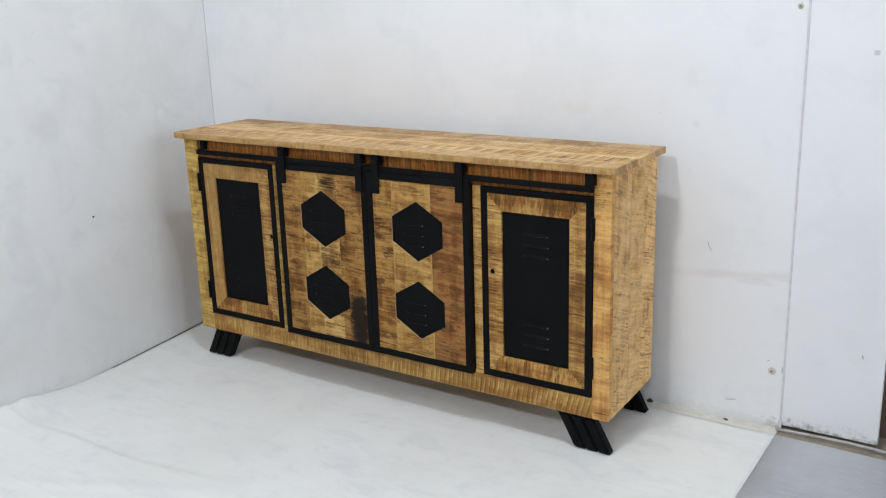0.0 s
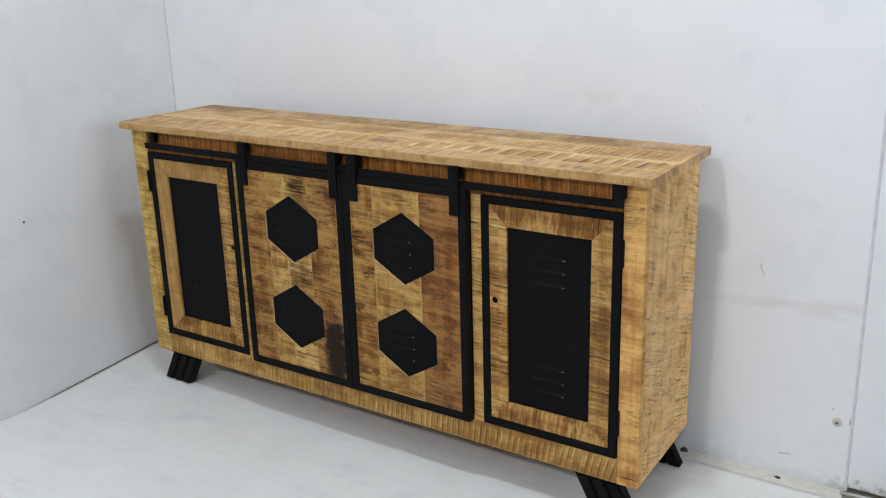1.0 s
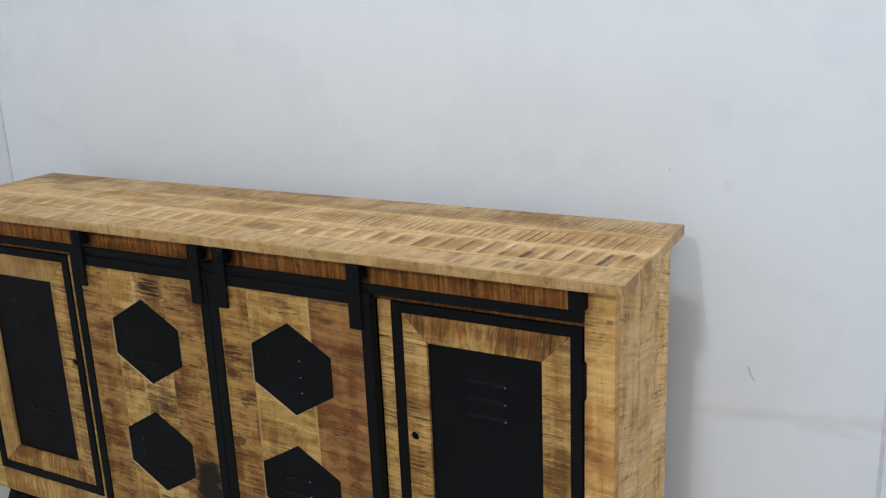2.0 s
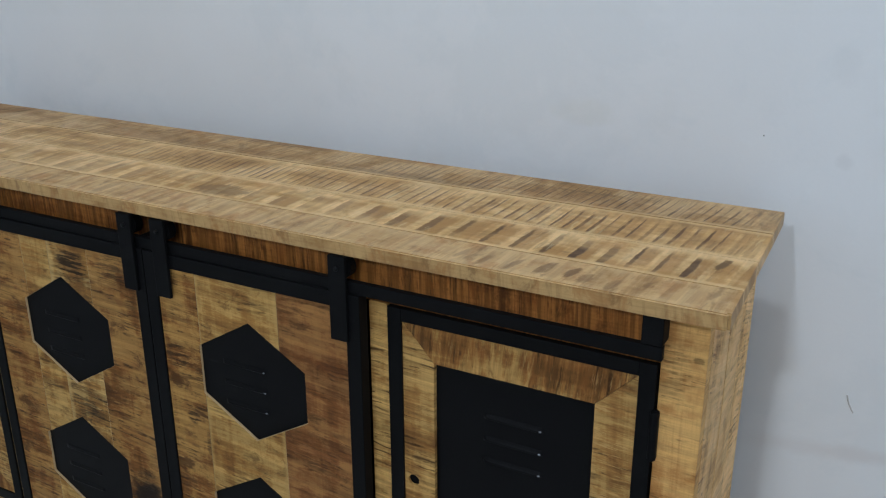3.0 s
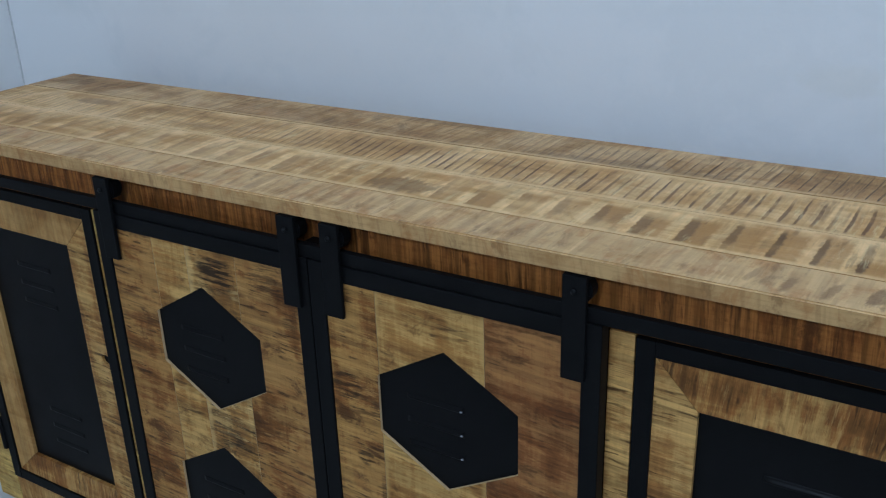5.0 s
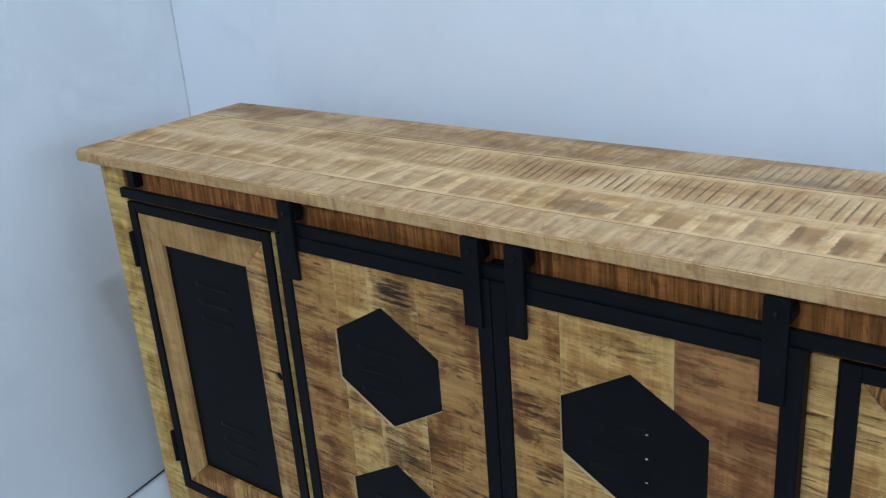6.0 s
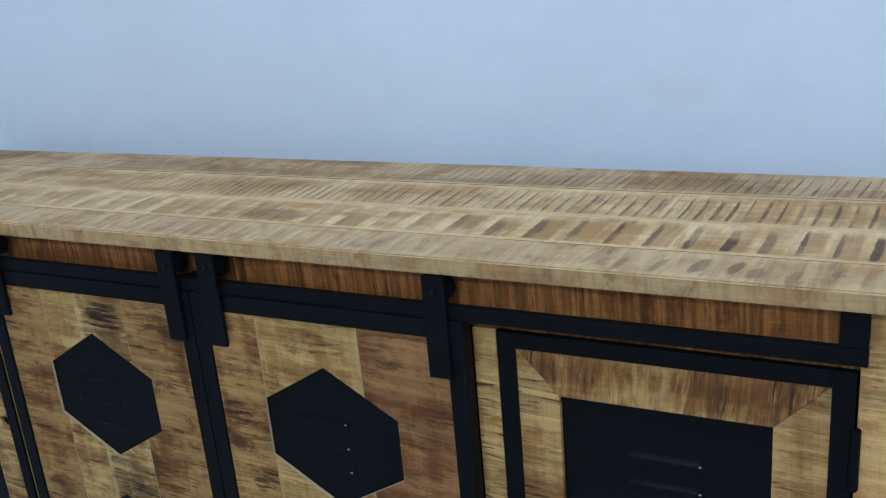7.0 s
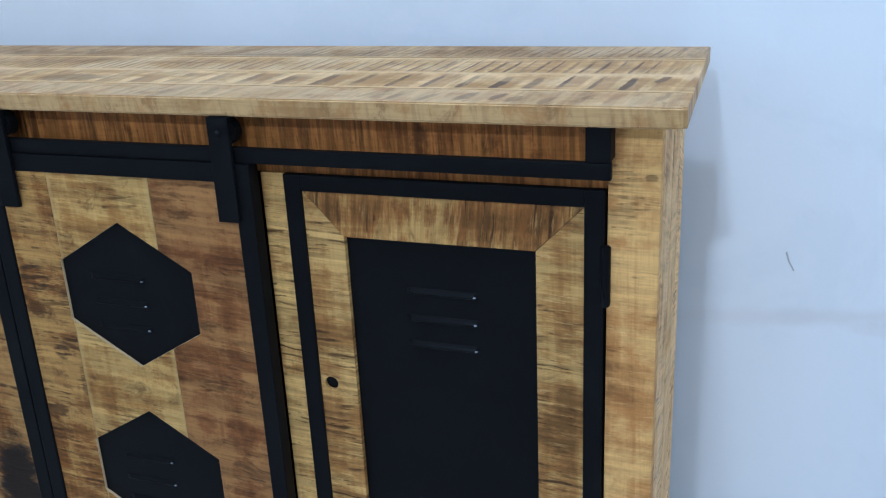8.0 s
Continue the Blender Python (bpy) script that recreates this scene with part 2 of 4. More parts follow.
DABS_FRONT = ((0.500, 0.004, 0.004, 0.018, 0.40), (0.532, -0.002, 0.005, 0.020, 0.50), (0.566, -0.003, 0.005, 0.020, 0.55), (0.602, 0.003, 0.007, 0.022, 0.75), (0.634, 0.006, 0.006, 0.016, 0.85), (0.652, -0.004, 0.008, 0.014, 0.60), (0.684, -0.006, 0.006, 0.016, 0.50))
DABS_WIDE = ((0.090, 0.070, 0.045, 0.022, 0.60), (0.774, 0.102, 0.006, 0.018, 1.0))
DABS_RIBBED = ((-0.587, 0.200, 0.042, 0.016, 0.60), (-0.30, 0.165, 0.05, 0.012, 0.35))
DABS_BACK = ((-0.740, 0.288, 0.040, 0.022, 0.50), (0.00, 0.322, 0.12, 0.010, 0.45), (0.30, 0.250, 0.14, 0.010, 0.45))
wood_top_front = wood("mango_top_front", 0, 1, (0.640, 0.420, 0.182), (0.455, 0.262, 0.092), TOP_DARK, 80, -0.05, 0.75, (0.46, 0.62), 0.60, (38.0, 0.0, 0.0, 0.45, 0.30, 0.50, 0.30, -0.10, -0.024, 0.038), DABS_FRONT, smudged=0.50, weave=0.4, fleck=0.45, heart=0.60, comb_depth=0.20, gloss=0.30, rough_at=0.42)
wood_top_wide = wood("mango_top_wide", 0, 1, TOP_PALE, (0.505, 0.295, 0.098), (0.055, 0.024, 0.009), 80, -0.04, 0.95, (0.50, 0.64), 0.25, (22.0, 38.0, 0.42, 0.95, 0.95, 0.30, 0.20, 0.62, 0.038, 0.131), DABS_WIDE, smudged=0.25, seams=(0.038, 0.131), weave=0.3, fleck=0.35, heart=0.45, comb_depth=0.20, gloss=0.30, rough_at=0.42)
wood_top_ribbed = wood("mango_top_ribbed", 0, 1, TOP_PALE, TOP_MID, (0.100, 0.042, 0.015), 90, -0.04, 0.95, (0.48, 0.62), 0.25, (85.0, -36.0, 0.0, 0.88, 0.45, 0.40, -0.40, 0.05, 0.131, 0.235), DABS_RIBBED, smudged=0.25, seams=(0.131, 0.235), weave=0.35, fleck=0.35, heart=0.30, comb_depth=0.20, gloss=0.30, rough_at=0.42)
wood_top_back = wood("mango_top_back", 0, 1, (0.650, 0.428, 0.190), (0.425, 0.243, 0.086), (0.058, 0.026, 0.010), 105, -0.10, 0.95, (0.42, 0.56), 0.45, (92.0, 0.0, 0.0, 0.95, 0.20, 0.20, 0.00, 0.45, 0.235, 0.331), DABS_BACK, seams=(0.235, 0.40), weave=0.5, fleck=0.30, heart=0.40, comb_depth=0.20, gloss=0.30, rough_at=0.42)
wood_edge = wood("mango_top_edge", 0, 2, (0.520, 0.330, 0.130), (0.350, 0.195, 0.066), (0.110, 0.050, 0.018), 26, 0.15, 0.25, (0.54, 0.68), 0.22, smudged=0.55, weave=1.2, heart=0.6, comb_depth=0.05, gloss=0.22)
wood_upright = wood("mango_upright", 2, 0, (0.575, 0.350, 0.108), (0.345, 0.172, 0.045), DARK, 105, 0.05, 0.92, (0.42, 0.58), 0.8, smudged=0.35, weave=0.6, fleck=0.40, heart=0.28)
wood_smooth = wood("mango_smooth", 0, 2, (0.390, 0.232, 0.074), (0.300, 0.164, 0.048), DARK, 60, 0.0, 0.35, (0.50, 0.66), 0.45, smudged=0.2, weave=0.5, comb_depth=0.28)
wood_ochre = wood("mango_ochre", 2, 0, (0.512, 0.349, 0.098), (0.337, 0.195, 0.043), DARK, 80, 0.05, 0.75, (0.46, 0.62), 0.6, smudged=0.2, weave=0.5, fleck=0.3)
wood_calm = wood("mango_calm", 2, 0, (0.625, 0.368, 0.120), (0.430, 0.210, 0.060), DARK, 85, 0.03, 0.72, (0.50, 0.64), 0.55, smudged=0.15, weave=0.6, fleck=0.3, comb_depth=0.14, scorch=((0.779, 0.733, 0.006, 0.007, 0.5), (0.755, 0.700, 0.012, 0.010, 0.35)))
wood_level = wood("mango_level", 0, 2, (0.515, 0.302, 0.088), (0.292, 0.130, 0.030), DARK, 115, -0.08, 0.90, (0.42, 0.58), 0.85, smudged=0.55, weave=0.6, fleck=0.40)
wood_bottom = wood("mango_bottom_rail", 0, 2, (0.608, 0.388, 0.119), (0.351, 0.184, 0.051), (0.060, 0.026, 0.009), 120, -0.20, 0.80, (0.46, 0.64), 0.35, (66.0, 0.0, 0.0, 0.80, 0.75, 0.45, -0.5, 0.3, 0.092, 0.176), smudged=0.12, fleck=0.3)
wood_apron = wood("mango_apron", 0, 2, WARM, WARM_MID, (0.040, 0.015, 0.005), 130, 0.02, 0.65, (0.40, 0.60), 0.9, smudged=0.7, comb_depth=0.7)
SIDE_DARK = (0.150, 0.062, 0.020)
wood_side = [wood("mango_side_front", 2, 1, (0.800, 0.535, 0.235), (0.700, 0.432, 0.165), SIDE_DARK, 85, 0.40, 0.78, (0.46, 0.60), 0.30, smudged=0.04, weave=0.4, comb_depth=0.16, gloss=0.22),
             wood("mango_side_middle", 2, 1, (0.720, 0.465, 0.190), (0.540, 0.312, 0.110), SIDE_DARK, 85, 0.25, 0.60, (0.50, 0.66), 0.4, smudged=0.55, weave=0.5, comb_depth=0.16, gloss=0.22),
             wood("mango_side_rear", 2, 1, (0.800, 0.535, 0.232), (0.690, 0.425, 0.160), SIDE_DARK, 90, 0.35, 0.82, (0.42, 0.56), 0.30, smudged=0.04, weave=0.4, comb_depth=0.16, gloss=0.22)]
SPOTS_PALE = ((-0.135, 0.684, 0.032, 0.026, 0.92), (-0.150, 0.445, 0.030, 0.022, 0.65))
SPOTS_ONE = ((-0.034, 0.258, 0.040, 0.100, 1.0), (-0.050, 0.692, 0.034, 0.024, 0.60), (-0.018, 0.655, 0.012, 0.030, 0.45))
SPOTS_TWO = ((0.060, 0.582, 0.022, 0.020, 0.75), (0.100, 0.562, 0.010, 0.012, 0.6), (0.080, 0.490, 0.011, 0.013, 0.75), (0.108, 0.448, 0.007, 0.030, 0.5), (0.058, 0.700, 0.020, 0.012, 0.6))
door_brown = wood("mango_door_brown", 2, 0, (0.406, 0.219, 0.061), (0.211, 0.087, 0.019), DARK, 85, 0.04, 0.92, (0.40, 0.58), 1.05, scorch=SPOTS_ONE, smudged=0.82, weave=0.6, fixed=0.23, fleck=0.45)
door_dark = wood("mango_door_dark", 2, 0, (0.414, 0.228, 0.061), (0.211, 0.088, 0.019), DARK, 85, 0.03, 0.92, (0.40, 0.58), 1.05, scorch=SPOTS_TWO, smudged=0.87, weave=0.6, fixed=0.41, fleck=0.45)
door_yellow = wood("mango_door_yellow", 2, 0, (0.472, 0.288, 0.085), (0.296, 0.148, 0.036), DARK, 90, 0.04, 0.80, (0.44, 0.62), 0.85, smudged=0.67, weave=0.6, fixed=0.67, fleck=0.45)
door_gold = wood("mango_door_gold", 2, 0, (0.472, 0.288, 0.085), (0.296, 0.148, 0.036), DARK, 90, 0.04, 0.80, (0.44, 0.62), 0.85, smudged=0.67, weave=0.6, fixed=0.67, seams=(0.104, 0.2475), fleck=0.45)
door_pale = wood("mango_door_pale", 2, 0, (0.553, 0.357, 0.120), (0.315, 0.163, 0.041), (0.030, 0.016, 0.007), 85, 0.02, 0.95, (0.38, 0.54), 0.8, smudged=0.90, weave=0.6, fixed=0.52, scorch=SPOTS_PALE, seams=(-0.1815, 0.30), fleck=0.80)
door_red = wood("mango_door_red", 2, 0, (0.328, 0.159, 0.047), (0.190, 0.073, 0.019), DARK, 80, 0.06, 0.78, (0.44, 0.62), 0.95, smudged=0.72, weave=0.6, fixed=0.35, fleck=0.35)


def plain_wood():
    n = Nodes("raw_wood_edge")
    x, y, z, vec = n.axes()
    tone = n.mix(n.noise(vec, 60.0, 3.0), (0.58, 0.42, 0.23), (0.44, 0.29, 0.13))
    return n.finish(tone, 0.6)


def black_metal(name, tone, rough, grime, gloss):
    n = Nodes(name)
    x, y, z, vec = n.axes()
    cloud = n.noise(vec, 18.0, 4.0, 0.6)
    grit = n.noise(vec, 700.0, 2.0, 0.6)
    col = n.mix(n.math("MULTIPLY", n.span(cloud, 0.4, 0.75), 0.6), tone, grime)
    return n.finish(col, n.span(cloud, 0.3, 0.7, rough - 0.06, rough + 0.08), grit, 0.12, 0.0006, specular=gloss)


raw_edge = plain_wood()
iron = black_metal("black_iron", (0.0050, 0.0050, 0.0054), 0.48, (0.008, 0.008, 0.008), 0.06)
sheet_black = black_metal("black_sheet_metal", (0.0048, 0.0048, 0.0052), 0.36, (0.006, 0.006, 0.0065), 0.06)
vent_black = black_metal("black_vent_metal", (0.0048, 0.0048, 0.0052), 0.33, (0.006, 0.006, 0.0065), 0.09)
# pale metal colour painting the highlight that light leaves on the louvre ends
glint_metal = black_metal("painted_glint_metal", (0.30, 0.30, 0.32), 0.3, (0.06, 0.06, 0.06), 0.5)
bolt_metal = black_metal("bolt_metal", (0.007, 0.007, 0.0075), 0.42, (0.007, 0.007, 0.007), 0.10)


def white_paint(name, base, soil, band=False, blotch=0.0):
    """Painted board: faint clouds, brush waves, scuffs; band: a long faint horizontal filler line."""
    n = Nodes(name)
    x, y, z, vec = n.axes()
    big = n.noise(vec, 1.6, 3.0, 0.55)
    small = n.noise(vec, 9.0, 4.0, 0.6)
    col = n.mix(n.math("MULTIPLY", n.span(big, 0.42, 0.70), 0.5), base, soil)
    col = n.mix(n.math("MULTIPLY", n.span(small, 0.55, 0.78), 0.35), col, soil)
    mottle = n.noise(vec, 4.5, 5.0, 0.68, 0.5)
    col = n.mix(n.math("MULTIPLY", n.span(mottle, 0.48, 0.62), 0.35), col, tuple(c * k for c, k in zip(soil, (0.97, 1.0, 1.03))))
    specks = n.span(n.noise(vec, 55.0, 2.0, 0.5), 0.80, 0.84)
    col = n.mix(n.math("MULTIPLY", specks, 0.3), col, (0.42, 0.38, 0.34))
    if band:
        line = n.math("ABSOLUTE", n.math("SUBTRACT", z, n.math("ADD", 0.44, n.math("MULTIPLY", n.math("ADD", x, 0.75), 0.09))))
        line = n.math("ADD", line, n.math("MULTIPLY", n.math("SUBTRACT", n.noise(vec, 25.0, 3.0), 0.5), 0.02))
        here = n.math("MULTIPLY", n.math("MULTIPLY", n.span(line, 0.020, 0.002), n.span(x, -1.05, -0.8)), n.span(x, -0.602, -0.610))
        col = n.mix(n.math("MULTIPLY", here, 0.3), col, (0.62, 0.55, 0.51))
        for sx, sz, rx, rz, depth, stain in ((-1.25, 0.892, 0.055, 0.022, 0.16, (0.66, 0.63, 0.52)), (-0.887, 0.860, 0.013, 0.012, 0.13, (0.45, 0.45, 0.46)),
                                             (-0.90, 0.985, 0.020, 0.030, 0.08, (0.50, 0.50, 0.51)), (-0.70, 0.425, 0.07, 0.012, 0.22, (0.62, 0.55, 0.51))):
            d = n.math("ADD", n.math("POWER", n.math("ABSOLUTE", n.math("DIVIDE", n.math("SUBTRACT", x, sx), rx)), 2.0), n.math("POWER", n.math("ABSOLUTE", n.math("DIVIDE", n.math("SUBTRACT", z, sz), rz)), 2.0))
            d = n.math("ADD", d, n.math("MULTIPLY", n.math("SUBTRACT", n.noise(vec, 60.0, 4.0, 0.65), 0.5), 1.6))
            col = n.mix(n.math("MULTIPLY", n.span(d, 1.3, 0.1), depth), col, stain)
        foot = n.math("ADD", z, n.math("MULTIPLY", n.math("SUBTRACT", n.noise(vec, 30.0, 6.0, 0.78), 0.5), 0.16))
        dirt = n.math("MULTIPLY", n.span(foot, 0.034, -0.008), n.span(x, -0.70, -0.55, 0.15, 1.0))
        col = n.mix(n.math("MULTIPLY", dirt, 0.8), col, (0.20, 0.175, 0.15))
    if blotch:
        stain = n.noise(vec, 4.0, 2.5, 0.5, 0.2)
        col = n.mix(n.math("MULTIPLY", n.span(stain, 0.55, 0.74), blotch), col, (0.56, 0.535, 0.49))
        foot = n.math("ADD", z, n.math("MULTIPLY", n.math("SUBTRACT", n.noise(vec, 14.0, 5.0, 0.7), 0.5), 0.22))
        col = n.mix(n.math("MULTIPLY", n.span(foot, 0.075, 0.0), blotch), col, (0.50, 0.475, 0.43))
    wave = n.noise(vec, 3.5, 3.0, 0.5)
    return n.finish(col, 0.55, n.math("ADD", wave, n.math("MULTIPLY", n.noise(vec, 160.0, 2.0), 0.05)), 0.18, 0.02, specular=0.3)


wall_paint = white_paint("white_wall_paint", (0.80, 0.80, 0.80), (0.74, 0.735, 0.72), band=True)
side_paint = white_paint("white_side_paint", (0.78, 0.78, 0.775), (0.67, 0.665, 0.65), blotch=0.16)
# paint of the unseen walls, kept pale so that they throw back fill light
room_bounce_paint = white_paint("white_room_bounce_paint", (0.80, 0.80, 0.80), (0.74, 0.74, 0.73))


def concrete():
    n = Nodes("dirty_concrete")
    x, y, z, vec = n.axes()
    a = n.noise(vec, 4.0, 6.0, 0.65)
    b = n.noise(vec, 40.0, 5.0, 0.7)
    col = n.mix(n.span(a, 0.35, 0.65), (0.36, 0.32, 0.25), (0.23, 0.20, 0.155))
    col = n.mix(n.math("MULTIPLY", n.span(b, 0.5, 0.7), 0.5), col, (0.42, 0.38, 0.31))
    return n.finish(col, 0.85, b, 0.5, 0.004)


def sheet_white():
    """A thin white floor sheet with faint ribs, smudges and footmarks."""
    n = Nodes("white_floor_sheet")
    x, y, z, vec = n.axes()
    a = n.noise(vec, 2.2, 4.0, 0.6)
    b = n.noise(n.vector(n.math("MULTIPLY", x, 4.0), n.math("MULTIPLY", y, 40.0), 0.0), 1.0, 4.0, 0.6)
    c = n.noise(vec, 16.0, 5.0, 0.65)
    col = n.mix(n.span(a, 0.35, 0.7), (0.80, 0.795, 0.765), (0.74, 0.735, 0.70))
    col = n.mix(n.math("MULTIPLY", n.span(b, 0.5, 0.72), 0.20), col, (0.66, 0.66, 0.65))
    col = n.mix(n.math("MULTIPLY", n.span(c, 0.52, 0.74), 0.30), col, (0.60, 0.59, 0.56))
    d = n.noise(n.vector(n.math("MULTIPLY", x, 2.0), n.math("MULTIPLY", y, 5.0), 3.0), 2.2, 6.0, 0.7, 0.6)
    col = n.mix(n.math("MULTIPLY", n.span(d, 0.50, 0.68), 0.4), col, (0.63, 0.645, 0.65))
    ribs = n.math("SINE", n.math("MULTIPLY", y, 2 * math.pi / 0.011))
    high = n.math("ADD", n.math("MULTIPLY", ribs, 0.008), n.math("ADD", n.math("MULTIPLY", b, 0.6), n.math("MULTIPLY", a, 2.0)))
    return n.finish(col, 0.5, high, 0.25, 0.004, specular=0.4)


def sheet_grey():
    n = Nodes("grey_ribbed_sheet")
    x, y, z, vec = n.axes()
    a = n.noise(vec, 5.0, 4.0, 0.6)
    b = n.noise(n.vector(n.math("MULTIPLY", x, 9.0), n.math("MULTIPLY", y, 150.0), 0.0), 1.0, 4.0, 0.65)
    col = n.mix(n.span(a, 0.35, 0.7), (0.47, 0.475, 0.49), (0.40, 0.405, 0.42))
    col = n.mix(n.math("MULTIPLY", n.span(b, 0.45, 0.7), 0.4), col, (0.56, 0.565, 0.58))
    return n.finish(col, 0.5, b, 0.2, 0.003)


def plain(name, colour, rough, metal=0.0):
    n = Nodes(name)
    x, y, z, vec = n.axes()
    a = n.noise(vec, 30.0, 4.0, 0.6)
    col = n.mix(n.math("MULTIPLY", n.span(a, 0.4, 0.7), 0.5), colour, tuple(c * 0.7 for c in colour))
    return n.finish(col, rough, a, 0.1, 0.002, metal)


concrete_mat, white_sheet_mat, grey_sheet_mat = concrete(), sheet_white(), sheet_grey()
gap_dark = plain("dark_gap_brown", (0.16, 0.135, 0.11), 0.9)
batten_mat = plain("painted_batten", (0.67, 0.645, 0.655), 0.6)
screw_mat = plain("yellowed_plastic_plug", (0.66, 0.60, 0.47), 0.5)
steel_mat = plain("dull_steel", (0.55, 0.54, 0.52), 0.4)
conduit_mat = plain("grey_conduit", (0.50, 0.48, 0.45), 0.45)
strip_mat = plain("cream_flooring", (0.70, 0.67, 0.60), 0.7)
brown_wall_mat = plain("brown_stained_wall", (0.17, 0.125, 0.085), 0.85)
joint_mat = plain("grey_joint", (0.60, 0.59, 0.58), 0.85)
scuff_mat = plain("grey_scuff", (0.52, 0.49, 0.46), 0.8)
debris_mat = plain("dark_debris", (0.06, 0.05, 0.045), 0.8)


# ---- building helpers ----
def thing(name, label, category, at=(0, 0, 0), group="", kind=""):
    ob = new(name)
    ob.empty_display_size = 0.05
    ob.location = at
    return tagged(ob, label, category, group, kind)


def part(name, bm, material, parent=None, label="", weld=False):
    """Link a bmesh as one mesh object, under a thing or a part."""
    me = bpy.data.meshes.new(name)
    bmesh.ops.recalc_face_normals(bm, faces=bm.faces)
    if weld:
        bmesh.ops.remove_doubles(bm, verts=bm.verts, dist=1e-6)
    bm.to_mesh(me)
    bm.free()
    for m in material if isinstance(material, (list, tuple)) else [material]:
        me.materials.append(m)
    ob = new(name, me)
    ob.parent = parent
    return tagged(ob, label)


def box(x0, x1, y0, y1, z0, z1, bevel=0.0, bm=None, segments=2):
    bm = bm or bmesh.new()
    made = bmesh.ops.create_cube(bm, size=1.0)["verts"]
    for v in made:
        v.co = Vector(((x0 + x1) / 2 + v.co.x * (x1 - x0), (y0 + y1) / 2 + v.co.y * (y1 - y0), (z0 + z1) / 2 + v.co.z * (z1 - z0)))
    if bevel:
        edges = list({e for v in made for e in v.link_edges})
        bmesh.ops.bevel(bm, geom=edges, offset=bevel, segments=segments, affect="EDGES", profile=0.6)
    return bm


def prism(loop, y0, y1, bm=None, side_index=0):
    """A prism on a convex loop of (x, z), between depths y0 and y1."""
    bm = bm or bmesh.new()
    front = [bm.verts.new((x, y0, z)) for x, z in loop]
    back = [bm.verts.new((x, y1, z)) for x, z in loop]
    bm.faces.new(front)
    bm.faces.new(back[::-1])
    for i in range(len(loop)):
        j = (i + 1) % len(loop)
        f = bm.faces.new((front[i], front[j], back[j], back[i]))
        f.material_index = side_index
    return bm


def islands(bm):
    """Split a bmesh into one bmesh for each connected piece."""
    bm.verts.index_update()
    mark, pieces = {}, 0
    for start in bm.verts:
        if start not in mark:
            todo = [start]
            while todo:
                v = todo.pop()
                if v not in mark:
                    mark[v] = pieces
                    todo += [e.other_vert(v) for e in v.link_edges]
            pieces += 1
    out = []
    for k in range(pieces):
        piece, twin = bmesh.new(), {}
        for v, i in mark.items():
            if i == k:
                twin[v] = piece.verts.new(v.co)
        for f in bm.faces:
            if f.verts[0] in twin:
                piece.faces.new([twin[v] for v in f.verts]).material_index = f.material_index
        out.append(piece)
    bm.free()
    return out


def clip(loop, p, q, keep_left):
    """Cut a convex loop by the line from p to q."""
    def side(a):
        s = (q[0] - p[0]) * (a[1] - p[1]) - (q[1] - p[1]) * (a[0] - p[0])
        return s if keep_left else -s
    out = []
    for a, b in zip(loop, loop[1:] + loop[:1]):
        sa, sb = side(a), side(b)
        if sa >= 0:
            out.append(a)
        if (sa > 0 > sb) or (sa < 0 < sb):
            k = sa / (sa - sb)
            out.append((a[0] + k * (b[0] - a[0]), a[1] + k * (b[1] - a[1])))
    return out


def area(loop):
    return abs(sum(a[0] * b[1] - b[0] * a[1] for a, b in zip(loop, loop[1:] + loop[:1]))) / 2


def rod(p, q, radius, sides=16, bm=None, bevel=0.0):
    bm = bm or bmesh.new()
    p, q = Vector(p), Vector(q)
    m = Matrix.Translation((p + q) / 2) @ (q - p).to_track_quat("Z", "Y").to_matrix().to_4x4()
    made = bmesh.ops.create_cone(bm, cap_ends=True, segments=sides, radius1=radius, radius2=radius, depth=(q - p).length, matrix=m)["verts"]
    if bevel:
        rim = [e for e in {e for v in made for e in v.link_edges} if any(len(f.verts) > 4 for f in e.link_faces)]
        bmesh.ops.bevel(bm, geom=rim, offset=bevel, segments=2, affect="EDGES")
    return bm


def smooth(ob):
    for f in ob.data.polygons:
        f.use_smooth = True
    return ob


# ---- the room ----
CORNER, WALL_Y = -2.817, 2.605
LEAN_IN = 0.16  # how far the side wall turns inwards per metre


